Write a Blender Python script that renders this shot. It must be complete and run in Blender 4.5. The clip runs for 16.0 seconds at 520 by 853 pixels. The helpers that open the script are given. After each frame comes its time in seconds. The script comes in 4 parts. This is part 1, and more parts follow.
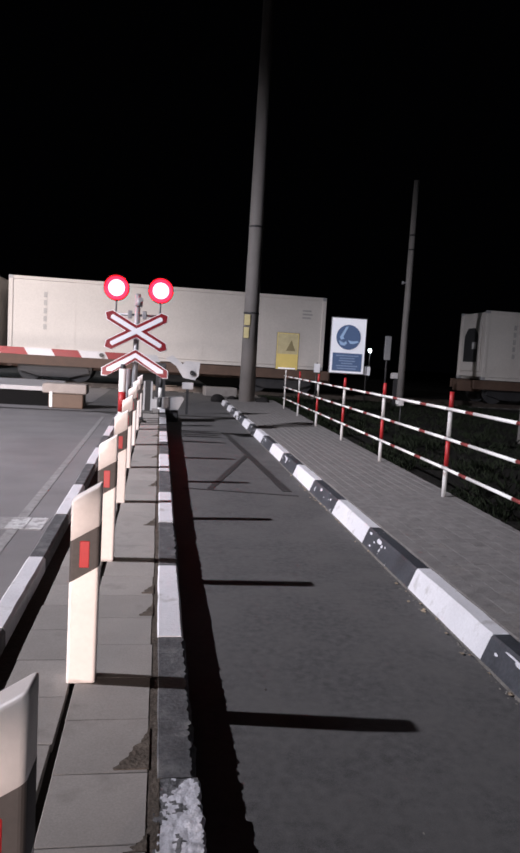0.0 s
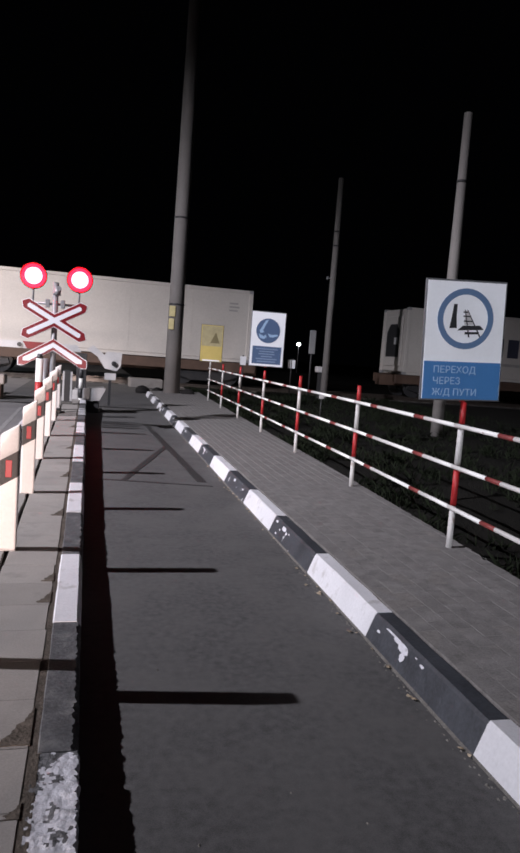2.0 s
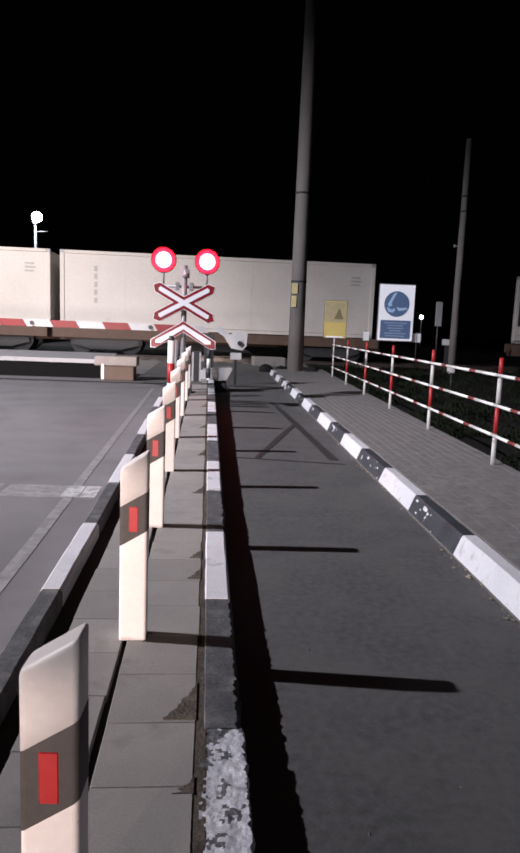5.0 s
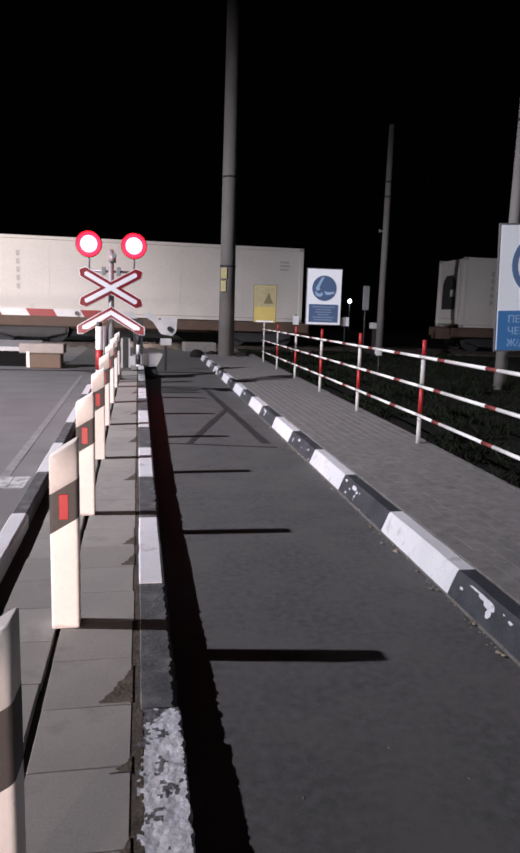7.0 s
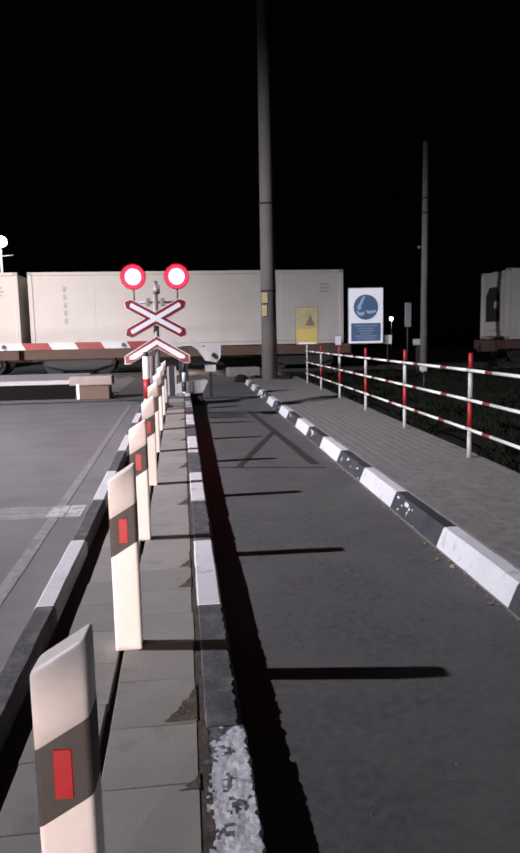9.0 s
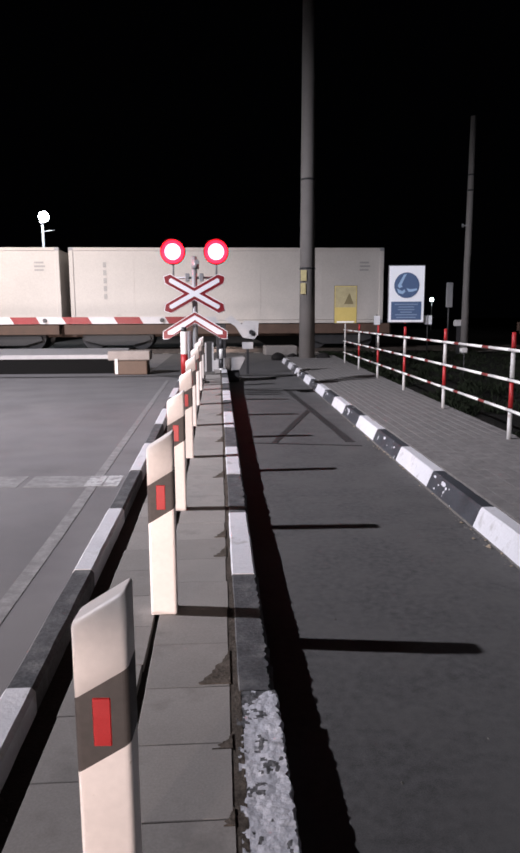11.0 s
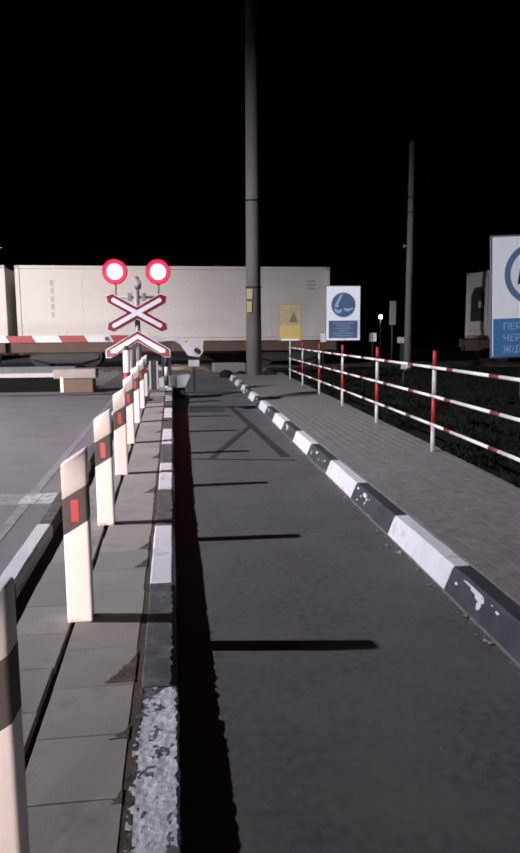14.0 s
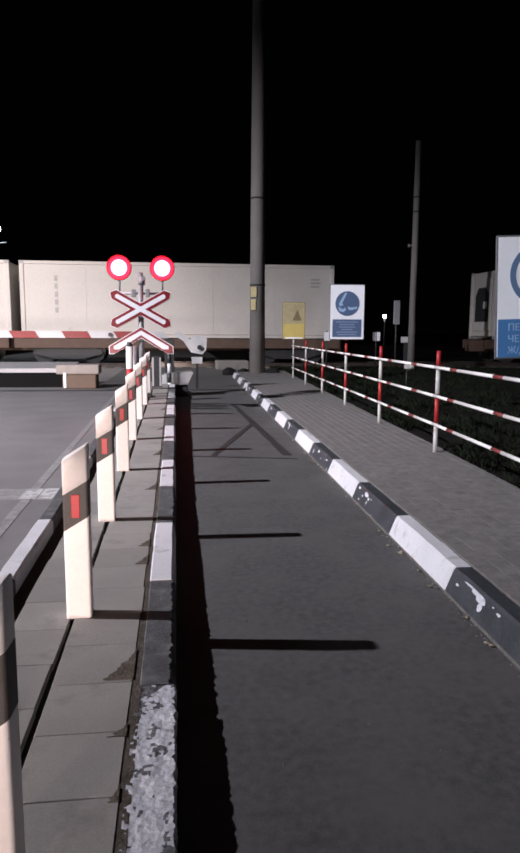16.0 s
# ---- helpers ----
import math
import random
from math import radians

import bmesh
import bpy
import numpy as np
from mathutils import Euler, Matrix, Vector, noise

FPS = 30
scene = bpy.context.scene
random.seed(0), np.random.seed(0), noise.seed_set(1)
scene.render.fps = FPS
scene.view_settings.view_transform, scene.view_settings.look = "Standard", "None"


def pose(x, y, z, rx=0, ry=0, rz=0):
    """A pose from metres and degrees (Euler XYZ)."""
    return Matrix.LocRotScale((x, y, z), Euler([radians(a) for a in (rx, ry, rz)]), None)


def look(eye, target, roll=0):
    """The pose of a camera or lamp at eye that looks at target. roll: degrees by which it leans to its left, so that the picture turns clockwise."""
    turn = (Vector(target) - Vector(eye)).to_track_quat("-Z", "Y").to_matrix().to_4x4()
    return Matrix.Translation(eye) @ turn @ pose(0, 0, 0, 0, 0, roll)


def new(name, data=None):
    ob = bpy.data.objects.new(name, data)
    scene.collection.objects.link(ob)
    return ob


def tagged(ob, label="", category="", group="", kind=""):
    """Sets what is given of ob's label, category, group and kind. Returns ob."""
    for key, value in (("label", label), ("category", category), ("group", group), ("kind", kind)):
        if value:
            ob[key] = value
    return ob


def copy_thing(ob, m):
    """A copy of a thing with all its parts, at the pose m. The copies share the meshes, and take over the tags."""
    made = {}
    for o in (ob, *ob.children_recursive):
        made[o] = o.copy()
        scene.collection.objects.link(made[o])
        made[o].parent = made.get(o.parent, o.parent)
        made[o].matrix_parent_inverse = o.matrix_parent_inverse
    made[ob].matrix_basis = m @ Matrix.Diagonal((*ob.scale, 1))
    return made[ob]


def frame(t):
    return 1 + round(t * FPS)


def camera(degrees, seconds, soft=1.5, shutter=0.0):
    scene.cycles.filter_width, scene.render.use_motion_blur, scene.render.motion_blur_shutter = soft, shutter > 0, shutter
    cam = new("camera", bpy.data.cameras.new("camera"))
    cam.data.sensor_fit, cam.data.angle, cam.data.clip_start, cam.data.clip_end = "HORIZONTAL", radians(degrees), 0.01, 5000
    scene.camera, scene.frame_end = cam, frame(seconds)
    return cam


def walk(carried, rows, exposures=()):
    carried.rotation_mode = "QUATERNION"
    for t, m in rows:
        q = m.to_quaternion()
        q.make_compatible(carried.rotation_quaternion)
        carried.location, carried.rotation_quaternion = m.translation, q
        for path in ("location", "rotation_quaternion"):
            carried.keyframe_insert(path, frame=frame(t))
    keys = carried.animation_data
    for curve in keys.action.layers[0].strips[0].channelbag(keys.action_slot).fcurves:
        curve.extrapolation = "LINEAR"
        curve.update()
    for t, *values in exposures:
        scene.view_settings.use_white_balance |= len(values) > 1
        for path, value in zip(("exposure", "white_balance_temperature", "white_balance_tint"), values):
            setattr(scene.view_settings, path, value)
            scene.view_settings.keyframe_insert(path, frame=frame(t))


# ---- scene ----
cam = camera(42.4, 16.0, soft=2.6)
PATH = [
    (0, (-0.184, 0.062, 1.362), (-0.162, 2.052, 1.168), 3.4),
    (0.5, (-0.129, -0.003, 1.375), (-0.002, 1.983, 1.176), 4.3),
    (1, (-0.055, -0.033, 1.377), (0.159, 1.95, 1.229), 4.1),
    (1.5, (-0.035, -0.062, 1.38), (0.209, 1.915, 1.193), 4.4),
    (2, (-0.027, -0.067, 1.376), (0.203, 1.909, 1.173), 4.3),
    (2.5, (-0.047, -0.073, 1.388), (-0.01, 1.917, 1.198), 3.4),
    (3, (-0.043, -0.063, 1.382), (-0.102, 1.924, 1.168), 2.4),
    (3.5, (-0.055, -0.057, 1.373), (-0.187, 1.921, 1.113), 2.2),
    (6, (-0.183, 0.035, 1.357), (-0.27, 2.01, 1.055), 2.6),
    (6.5, (-0.168, -0.002, 1.347), (-0.163, 1.973, 1.031), 1.7),
    (7, (-0.133, -0.029, 1.363), (-0.054, 1.943, 1.036), 1.8),
    (7.5, (-0.122, -0.032, 1.361), (-0.045, 1.944, 1.058), 1.1),
    (8, (-0.077, -0.078, 1.359), (-0.079, 1.902, 1.077), 1.7),
    (8.5, (-0.079, -0.083, 1.363), (-0.159, 1.897, 1.096), 0.8),
    (9, (-0.152, -0.075, 1.357), (-0.21, 1.908, 1.097), -1.2),
    (11.5, (-0.165, -0.08, 1.319), (-0.337, 1.885, 0.993), -0.1),
    (12, (-0.086, -0.185, 1.34), (-0.163, 1.793, 1.052), 0.4),
    (12.5, (-0.019, -0.248, 1.337), (-0.127, 1.72, 0.998), 1.2),
    (13, (0.009, -0.277, 1.344), (-0.041, 1.699, 1.036), 0.2),
    (13.5, (0.026, -0.275, 1.347), (-0.029, 1.704, 1.063), -0.2),
    (14, (0.049, -0.27, 1.347), (0.02, 1.711, 1.076), -0.4),
    (14.5, (0.055, -0.26, 1.339), (0.09, 1.717, 1.042), 0.6),
    (15, (0.056, -0.24, 1.342), (0.118, 1.742, 1.075), -0.3),
    (15.5, (0.048, -0.243, 1.347), (0.085, 1.741, 1.096), 0.1),
    (16, (0.049, -0.255, 1.345), (0.013, 1.726, 1.068), 0.3),
]
walk(cam, [(t, look(eye, target, roll)) for t, eye, target, roll in PATH])

# ---- world and light: night, one street lamp across the road, waiting cars' headlights, signals, an added sign light ----
world = bpy.data.worlds.new("night")
scene.world = world
world.use_nodes = True
world.node_tree.nodes["Background"].inputs[0].default_value = (0.55, 0.6, 0.85, 1)
world.node_tree.nodes["Background"].inputs[1].default_value = 0.0006

A = 8.17                      # the road's axis, degrees to the left of +y
SA, CA = math.sin(radians(A)), math.cos(radians(A))


def W(s, d, z=0.0):
    """The place s metres along the road and d to its right."""
    return Vector((d * CA - s * SA, d * SA + s * CA, z))


def at(s, d, z=0.0, turn=0.0):
    p = W(s, d, z)
    return pose(p.x, p.y, p.z, 0, 0, A + turn)


def smooth(x, a, b):
    u = min(1.0, max(0.0, (x - a) / (b - a)))
    return u * u * (3 - 2 * u)


def rise(s):
    """How far the island climbs towards the railway."""
    return 0.14 * smooth(s, 3.2, 12.0)


def path_z(s, d):
    """The footpath climbs with the island along its edge and stays level at the far kerb."""
    return 0.6 * rise(s) * (1 - smooth(s, 11.0, 14.4)) * min(1.0, max(0.0, 1 - d / 1.4))


def lamp(kind, name, where, target, watts, colour, size, cone=60, blend=1.0):
    data = bpy.data.lights.new(name, kind)
    data.energy, data.color, data.shadow_soft_size = watts, colour, size
    if kind == "SPOT":
        data.spot_size, data.spot_blend = radians(cone), blend
    ob = new(name, data)
    ob.matrix_world = look(where, target) if target else Matrix.Translation(where)
    return ob


lamp("SPOT", "street_light", W(4.4, -13.5, 10.3), W(12.9, -3.0, 0), 24500, (0.93, 0.905, 1.0), 0.10, 107, 1.0)
lamp("SPOT", "crossing_light", W(18.5, -14.0, 9.5), W(27.0, -6.5, 0.5), 8600, (1.0, 0.89, 0.84), 0.15, 75, 0.8)
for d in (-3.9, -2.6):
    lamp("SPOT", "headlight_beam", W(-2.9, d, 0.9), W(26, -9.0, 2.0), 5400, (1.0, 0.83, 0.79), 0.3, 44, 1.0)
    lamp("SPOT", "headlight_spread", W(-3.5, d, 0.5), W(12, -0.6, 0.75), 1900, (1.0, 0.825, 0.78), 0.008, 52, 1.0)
# Added spot with no source of its own, to brighten the crossing sign.
lamp("SPOT", "second_car_headlight", W(-12, -3.2, 0.8), W(4.0, 2.6, 1.3), 5600, (0.9, 0.91, 1.0), 0.06, 19, 1.0)
lamp("POINT", "far_lamp_light", (-16.3, 39.2, 7.35), None, 450, (0.85, 0.93, 1.0), 0.2)

# ---- materials ----


def mat(name, base, rough=0.8, var=0.25, scale=6.0, fine=90.0, bump=0.25, metal=0.0, dirt=None, dirt_at=0.62, dirt_scale=3.0, piece=0.0, soft=0.06, depth=0.01, dirt_detail=7):
    m = bpy.data.materials.new(name)
    m.use_nodes = True
    nt = m.node_tree
    n, link = nt.nodes, nt.links.new
    b = n["Principled BSDF"]
    b.inputs["Metallic"].default_value = metal
    co = n.new("ShaderNodeTexCoord")
    where = co.outputs["Object"]
    if piece:
        seed_info, shift = n.new("ShaderNodeObjectInfo"), n.new("ShaderNodeVectorMath")
        shift.operation = "MULTIPLY_ADD"
        shift.inputs[1].default_value = (90, 70, 50)
        link(seed_info.outputs["Random"], shift.inputs[0])
        link(where, shift.inputs[2])
        where = shift.outputs[0]
    big, small = n.new("ShaderNodeTexNoise"), n.new("ShaderNodeTexNoise")
    for node, sc, det in ((big, scale, 5), (small, fine, 3)):
        node.inputs["Scale"].default_value, node.inputs["Detail"].default_value = sc, det
        link(where, node.inputs["Vector"])
    add = n.new("ShaderNodeMath")
    add.operation = "ADD"
    link(big.outputs["Fac"], add.inputs[0])
    link(small.outputs["Fac"], add.inputs[1])
    ramp = n.new("ShaderNodeMapRange")
    ramp.inputs["From Min"].default_value, ramp.inputs["From Max"].default_value = 0.65, 1.35
    ramp.inputs["To Min"].default_value, ramp.inputs["To Max"].default_value = 1 - var, 1 + var
    link(add.outputs[0], ramp.inputs["Value"])
    value = ramp.outputs[0]
    if piece:
        info, pr, mul = n.new("ShaderNodeObjectInfo"), n.new("ShaderNodeMapRange"), n.new("ShaderNodeMath")
        pr.inputs["To Min"].default_value, pr.inputs["To Max"].default_value = 1 - piece, 1 + piece
        link(info.outputs["Random"], pr.inputs["Value"])
        mul.operation = "MULTIPLY"
        link(value, mul.inputs[0])
        link(pr.outputs[0], mul.inputs[1])
        value = mul.outputs[0]
    tint = n.new("ShaderNodeMix")
    tint.data_type, tint.blend_type = "RGBA", "MULTIPLY"
    tint.inputs[0].default_value = 1
    tint.inputs[6].default_value = (*base, 1)
    grey = n.new("ShaderNodeCombineColor")
    for i in range(3):
        link(value, grey.inputs[i])
    link(grey.outputs[0], tint.inputs[7])
    colour = tint.outputs[2]
    if dirt:
        patch, pm, mix = n.new("ShaderNodeTexNoise"), n.new("ShaderNodeMapRange"), n.new("ShaderNodeMix")
        patch.inputs["Scale"].default_value, patch.inputs["Detail"].default_value = dirt_scale, dirt_detail
        patch.inputs["Roughness"].default_value = 0.62
        link(where, patch.inputs["Vector"])
        pm.inputs["From Min"].default_value, pm.inputs["From Max"].default_value = dirt_at, dirt_at + soft
        link(patch.outputs["Fac"], pm.inputs["Value"])
        mix.data_type = "RGBA"
        mix.inputs[7].default_value = (*dirt, 1)
        link(colour, mix.inputs[6])
        link(pm.outputs[0], mix.inputs[0])
        colour = mix.outputs[2]
    link(colour, b.inputs["Base Color"])
    rr = n.new("ShaderNodeMapRange")
    rr.inputs["To Min"].default_value, rr.inputs["To Max"].default_value = max(0.05, rough - 0.12), min(1, rough + 0.1)
    link(big.outputs["Fac"], rr.inputs["Value"])
    link(rr.outputs[0], b.inputs["Roughness"])
    if rough >= 0.9:
        b.inputs["Specular IOR Level"].default_value = 0.2
    if bump:
        bp = n.new("ShaderNodeBump")
        bp.inputs["Strength"].default_value, bp.inputs["Distance"].default_value = bump, depth
        link(add.outputs[0], bp.inputs["Height"])
        link(bp.outputs[0], b.inputs["Normal"])
    return m


def glow(name, colour, strength):
    m = bpy.data.materials.new(name)
    m.use_nodes = True
    b = m.node_tree.nodes["Principled BSDF"]
    b.inputs["Base Color"].default_value = (*colour, 1)
    b.inputs["Emission Color"].default_value = (*colour, 1)
    b.inputs["Emission Strength"].default_value = strength
    return m


ASPHALT = mat("asphalt", (0.092, 0.0905, 0.0915), 0.92, 0.38, 26.0, 260, 0.12, dirt=(0.116, 0.113, 0.112), dirt_at=0.42, dirt_scale=2.2, soft=0.3, depth=0.004)
ROAD = mat("road_asphalt", (0.142, 0.136, 0.139), 0.85, 0.3, 1.4, 300, 0.15, dirt=(0.175, 0.168, 0.167), dirt_at=0.42, dirt_scale=1.3, soft=0.35)
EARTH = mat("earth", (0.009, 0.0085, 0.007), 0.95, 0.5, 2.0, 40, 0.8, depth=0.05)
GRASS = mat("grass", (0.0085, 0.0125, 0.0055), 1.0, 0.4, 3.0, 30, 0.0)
SLAB = mat("concrete_slab", (0.29, 0.27, 0.253), 0.9, 0.16, 4.0, 160, 0.06, dirt=(0.13, 0.122, 0.115), dirt_at=0.56, dirt_scale=4.0, piece=0.07, soft=0.3)
SAND = mat("joint_sand", (0.185, 0.175, 0.168), 0.95, 0.3, 20, 90, 0.3)
BED2 = mat("dirty_mortar", (0.096, 0.08, 0.066), 0.95, 0.5, 14, 90, 0.6)
BED = mat("joint_earth", (0.02, 0.018, 0.016), 0.95, 0.4, 20, 90, 0.5)
PAVER = mat("grey_paver", (0.176, 0.169, 0.166), 0.9, 0.34, 11.0, 120, 0.2, dirt=(0.23, 0.222, 0.212), dirt_at=0.56, dirt_scale=6.0, soft=0.2, piece=0.06)
KWHITE = mat("white_kerb_paint", (0.64, 0.64, 0.67), 0.6, 0.09, 6.0, 70, 0.15, dirt=(0.4, 0.39, 0.385), dirt_at=0.56, dirt_scale=6.0, soft=0.14, piece=0.04)
KBLACK = mat("black_kerb_paint", (0.036, 0.04, 0.048), 0.6, 0.4, 7.0, 60, 0.2, dirt=(0.5, 0.51, 0.53), dirt_at=0.66, dirt_scale=7.5, soft=0.015, piece=0.08, dirt_detail=4)
KGREY = mat("worn_black_kerb_paint", (0.08, 0.081, 0.086), 0.85, 0.45, 9.0, 70, 0.25, dirt=(0.16, 0.158, 0.155), dirt_at=0.52, dirt_scale=9.0, soft=0.2)
KWORN = mat("flaking_white_kerb_paint", (0.6, 0.6, 0.645), 0.75, 0.16, 22.0, 90, 0.3, dirt=(0.34, 0.34, 0.36), dirt_at=0.58, dirt_scale=16.0, soft=0.12)
KBARE = mat("bare_kerb_concrete", (0.13, 0.13, 0.135), 0.9, 0.5, 24.0, 90, 0.6)
LINE = mat("worn_road_paint", (0.25, 0.245, 0.242), 0.8, 0.25, 5.0, 70, 0.15, dirt=(0.16, 0.154, 0.155), dirt_at=0.36, dirt_scale=11.0, soft=0.3)
LINEW = mat("thick_road_paint", (0.42, 0.42, 0.42), 0.7, 0.3, 9.0, 70, 0.3, dirt=(0.24, 0.235, 0.235), dirt_at=0.48, dirt_scale=12.0, soft=0.1)
# near-black for the cast shadows laid on the footpath as strips
CASTSHADE = mat("painted_shadow", (0.024, 0.023, 0.0235), 0.75, 0.3, 5.0, 70, 0.3)
POSTW = mat("white_post_plastic", (0.85, 0.78, 0.745), 0.4, 0.05, 5.0, 60, 0.05, dirt=(0.5, 0.42, 0.36), dirt_at=0.68, dirt_scale=14.0)
POSTB = mat("black_post_band", (0.06, 0.05, 0.046), 0.65, 0.2, 6.0, 60, 0.05)
REFLECT = mat("red_reflector", (0.45, 0.018, 0.02), 0.45, 0.1, 30.0, 200, 0.03)
PAINTW = mat("white_rail_paint", (0.75, 0.74, 0.72), 0.5, 0.1, 6.0, 60, 0.1, dirt=(0.25, 0.18, 0.14), dirt_at=0.66, dirt_scale=12.0)
# Post white is darkened in the colour for the headlights' dim lower reach.
PAINTP = mat("shade_toned_white_paint", (0.5, 0.49, 0.48), 0.55, 0.15, 9.0, 60, 0.1, dirt=(0.3, 0.25, 0.22), dirt_at=0.6, dirt_scale=14.0)
PAINTR = mat("red_rail_paint", (0.36, 0.02, 0.022), 0.5, 0.15, 6.0, 60, 0.1)
PAINTD = mat("dull_red_rail_paint", (0.2, 0.035, 0.032), 0.6, 0.35, 14.0, 60, 0.1)
STEEL = mat("grey_steel", (0.32, 0.32, 0.33), 0.5, 0.15, 5.0, 50, 0.1, metal=0.3)
DARKM = mat("dark_metal", (0.03, 0.03, 0.032), 0.5, 0.2, 5.0, 50, 0.1)
BROWN = mat("rusty_brown_metal", (0.09, 0.055, 0.04), 0.7, 0.3, 3.0, 40, 0.2)
CONC = mat("mast_concrete", (0.2, 0.187, 0.178), 0.85, 0.18, 1.5, 60, 0.3, dirt=(0.17, 0.155, 0.145), dirt_at=0.58, dirt_scale=1.2, soft=0.1)
# Steel of the sign plates, darkened in the colour for a rim in shade.
FRAME = mat("shaded_steel_frame", (0.09, 0.092, 0.1), 0.5, 0.15, 5.0, 50, 0.05)
SIGNW = mat("white_sign_face", (0.87, 0.88, 0.92), 0.45, 0.03, 5.0, 60, 0.0)
SIGNB = mat("blue_sign_face", (0.05, 0.175, 0.41), 0.45, 0.05, 5.0, 60, 0.0)
SIGNN = mat("navy_sign_print", (0.07, 0.115, 0.22), 0.45, 0.05, 5.0, 60, 0.0)
NOTICE = mat("cream_notice_face", (0.5, 0.43, 0.22), 0.5, 0.15, 9.0, 60, 0.0)
SIGNS = mat("slate_sign_print", (0.1, 0.17, 0.3), 0.45, 0.05, 5.0, 60, 0.0)
FADED = mat("faded_yellow_sign_face", (0.38, 0.33, 0.19), 0.5, 0.2, 9.0, 60, 0.0)
SIGNY = mat("yellow_sign_face", (0.52, 0.41, 0.13), 0.45, 0.08, 5.0, 60, 0.0)
SIGNR = mat("red_sign_print", (0.24, 0.016, 0.024), 0.4, 0.05, 5.0, 60, 0.0)
SIGNP = mat("pale_sign_print", (0.31, 0.45, 0.64), 0.45, 0.05, 5.0, 60, 0.0)
SIGNT = mat("dim_pale_sign_print", (0.2, 0.27, 0.4), 0.45, 0.1, 5.0, 60, 0.0)
BLACK = mat("black_print", (0.012, 0.013, 0.016), 0.5, 0.1, 5.0, 60, 0.0)
BOXW = mat("white_container_paint", (0.54, 0.51, 0.48), 0.5, 0.08, 0.7, 20, 0.04, dirt=(0.4, 0.36, 0.33), dirt_at=0.66, dirt_scale=0.9, soft=0.15)
MARK = mat("slate_container_mark", (0.045, 0.048, 0.075), 0.5, 0.2, 3.0, 40, 0.0)
MARKG = mat("pale_container_mark", (0.36, 0.35, 0.34), 0.5, 0.2, 3.0, 40, 0.0)
MARKR = mat("red_container_mark", (0.3, 0.035, 0.03), 0.5, 0.2, 3.0, 40, 0.0)
ROCK = mat("dark_stone", (0.014, 0.013, 0.013), 0.9, 0.4, 6.0, 60, 0.6)
PALE = mat("pale_grey_paint", (0.5, 0.49, 0.49), 0.6, 0.12, 3.0, 40, 0.1)
# Near-black in place of the shade in the gap under the blocker plate.
VOID = mat("gap_shade_black", (0.004, 0.004, 0.004), 1.0, 0.2, 5.0, 50, 0.0)
FOOT = mat("bare_concrete_foot", (0.13, 0.122, 0.114), 0.9, 0.3, 12.0, 80, 0.4)
BARR = mat("red_barrier_paint", (0.2, 0.014, 0.016), 0.5, 0.2, 6.0, 60, 0.1)
TAN = mat("tan_steel", (0.13, 0.085, 0.06), 0.7, 0.2, 4.0, 40, 0.1)
LIDTAN = mat("dusty_pale_steel", (0.3, 0.26, 0.235), 0.7, 0.2, 4.0, 40, 0.1)
RAIL = mat("rail_steel", (0.2, 0.17, 0.15), 0.35, 0.2, 8.0, 50, 0.1, metal=0.8)
BALLAST = mat("ballast", (0.1, 0.095, 0.09), 0.9, 0.5, 12.0, 40, 0.9, depth=0.05)
LEAF = mat("fallen_leaf", (0.3, 0.24, 0.17), 0.7, 0.3, 30.0, 80, 0.1, piece=0.3)
GRIT = mat("grit", (0.15, 0.141, 0.13), 0.9, 0.5, 30.0, 80, 0.0)
RED_ON = glow("lit_red_lens", (1.0, 0.004, 0.012), 14)
RED_CORE = glow("lit_red_lens_core", (1.0, 0.06, 0.075), 26)
LAMP_ON = glow("lit_lamp", (0.9, 0.95, 1.0), 20)
FAR_ON = glow("lit_far_lamp", (0.9, 0.95, 1.0), 14)

# ---- mesh helpers ----


def mesh(name, bm, material):
    me = bpy.data.meshes.new(name)
    bm.to_mesh(me)
    bm.free()
    for m in material if isinstance(material, (list, tuple)) else [material]:
        me.materials.append(m)
    return me


def part(name, bm, material, parent, label=""):
    ob = new(name, mesh(name, bm, material))
    ob.parent = parent
    return tagged(ob, label)


def piece(name, me, parent, m):
    ob = new(name, me)
    ob.parent = parent
    ob.matrix_basis = m
    return ob


def thing(name, m, label, category, group="", kind=""):
    ob = new(name)
    ob.empty_display_size = 0.1
    ob.matrix_basis = m
    return tagged(ob, label, category, group, kind)


def solid(name, bm, material, m, label, category, group="", kind=""):
    ob = new(name, mesh(name, bm, material))
    ob.matrix_basis = m
    return tagged(ob, label, category, group, kind)


def box(bm, x0, x1, y0, y1, z0, z1, bevel=0.0, index=0):
    out = bmesh.ops.create_cube(bm, size=1, matrix=Matrix.Translation(((x0 + x1) / 2, (y0 + y1) / 2, (z0 + z1) / 2)) @ Matrix.Diagonal((x1 - x0, y1 - y0, z1 - z0, 1)))
    if bevel:
        es = list({e for v in out["verts"] for e in v.link_edges})
        bmesh.ops.bevel(bm, geom=es, offset=bevel, segments=1, affect="EDGES")
    if index:
        for f in bm.faces[-6:]:
            f.material_index = index
    return bm


def cubic(*args, bevel=0.0):
    return box(bmesh.new(), *args, bevel=bevel)


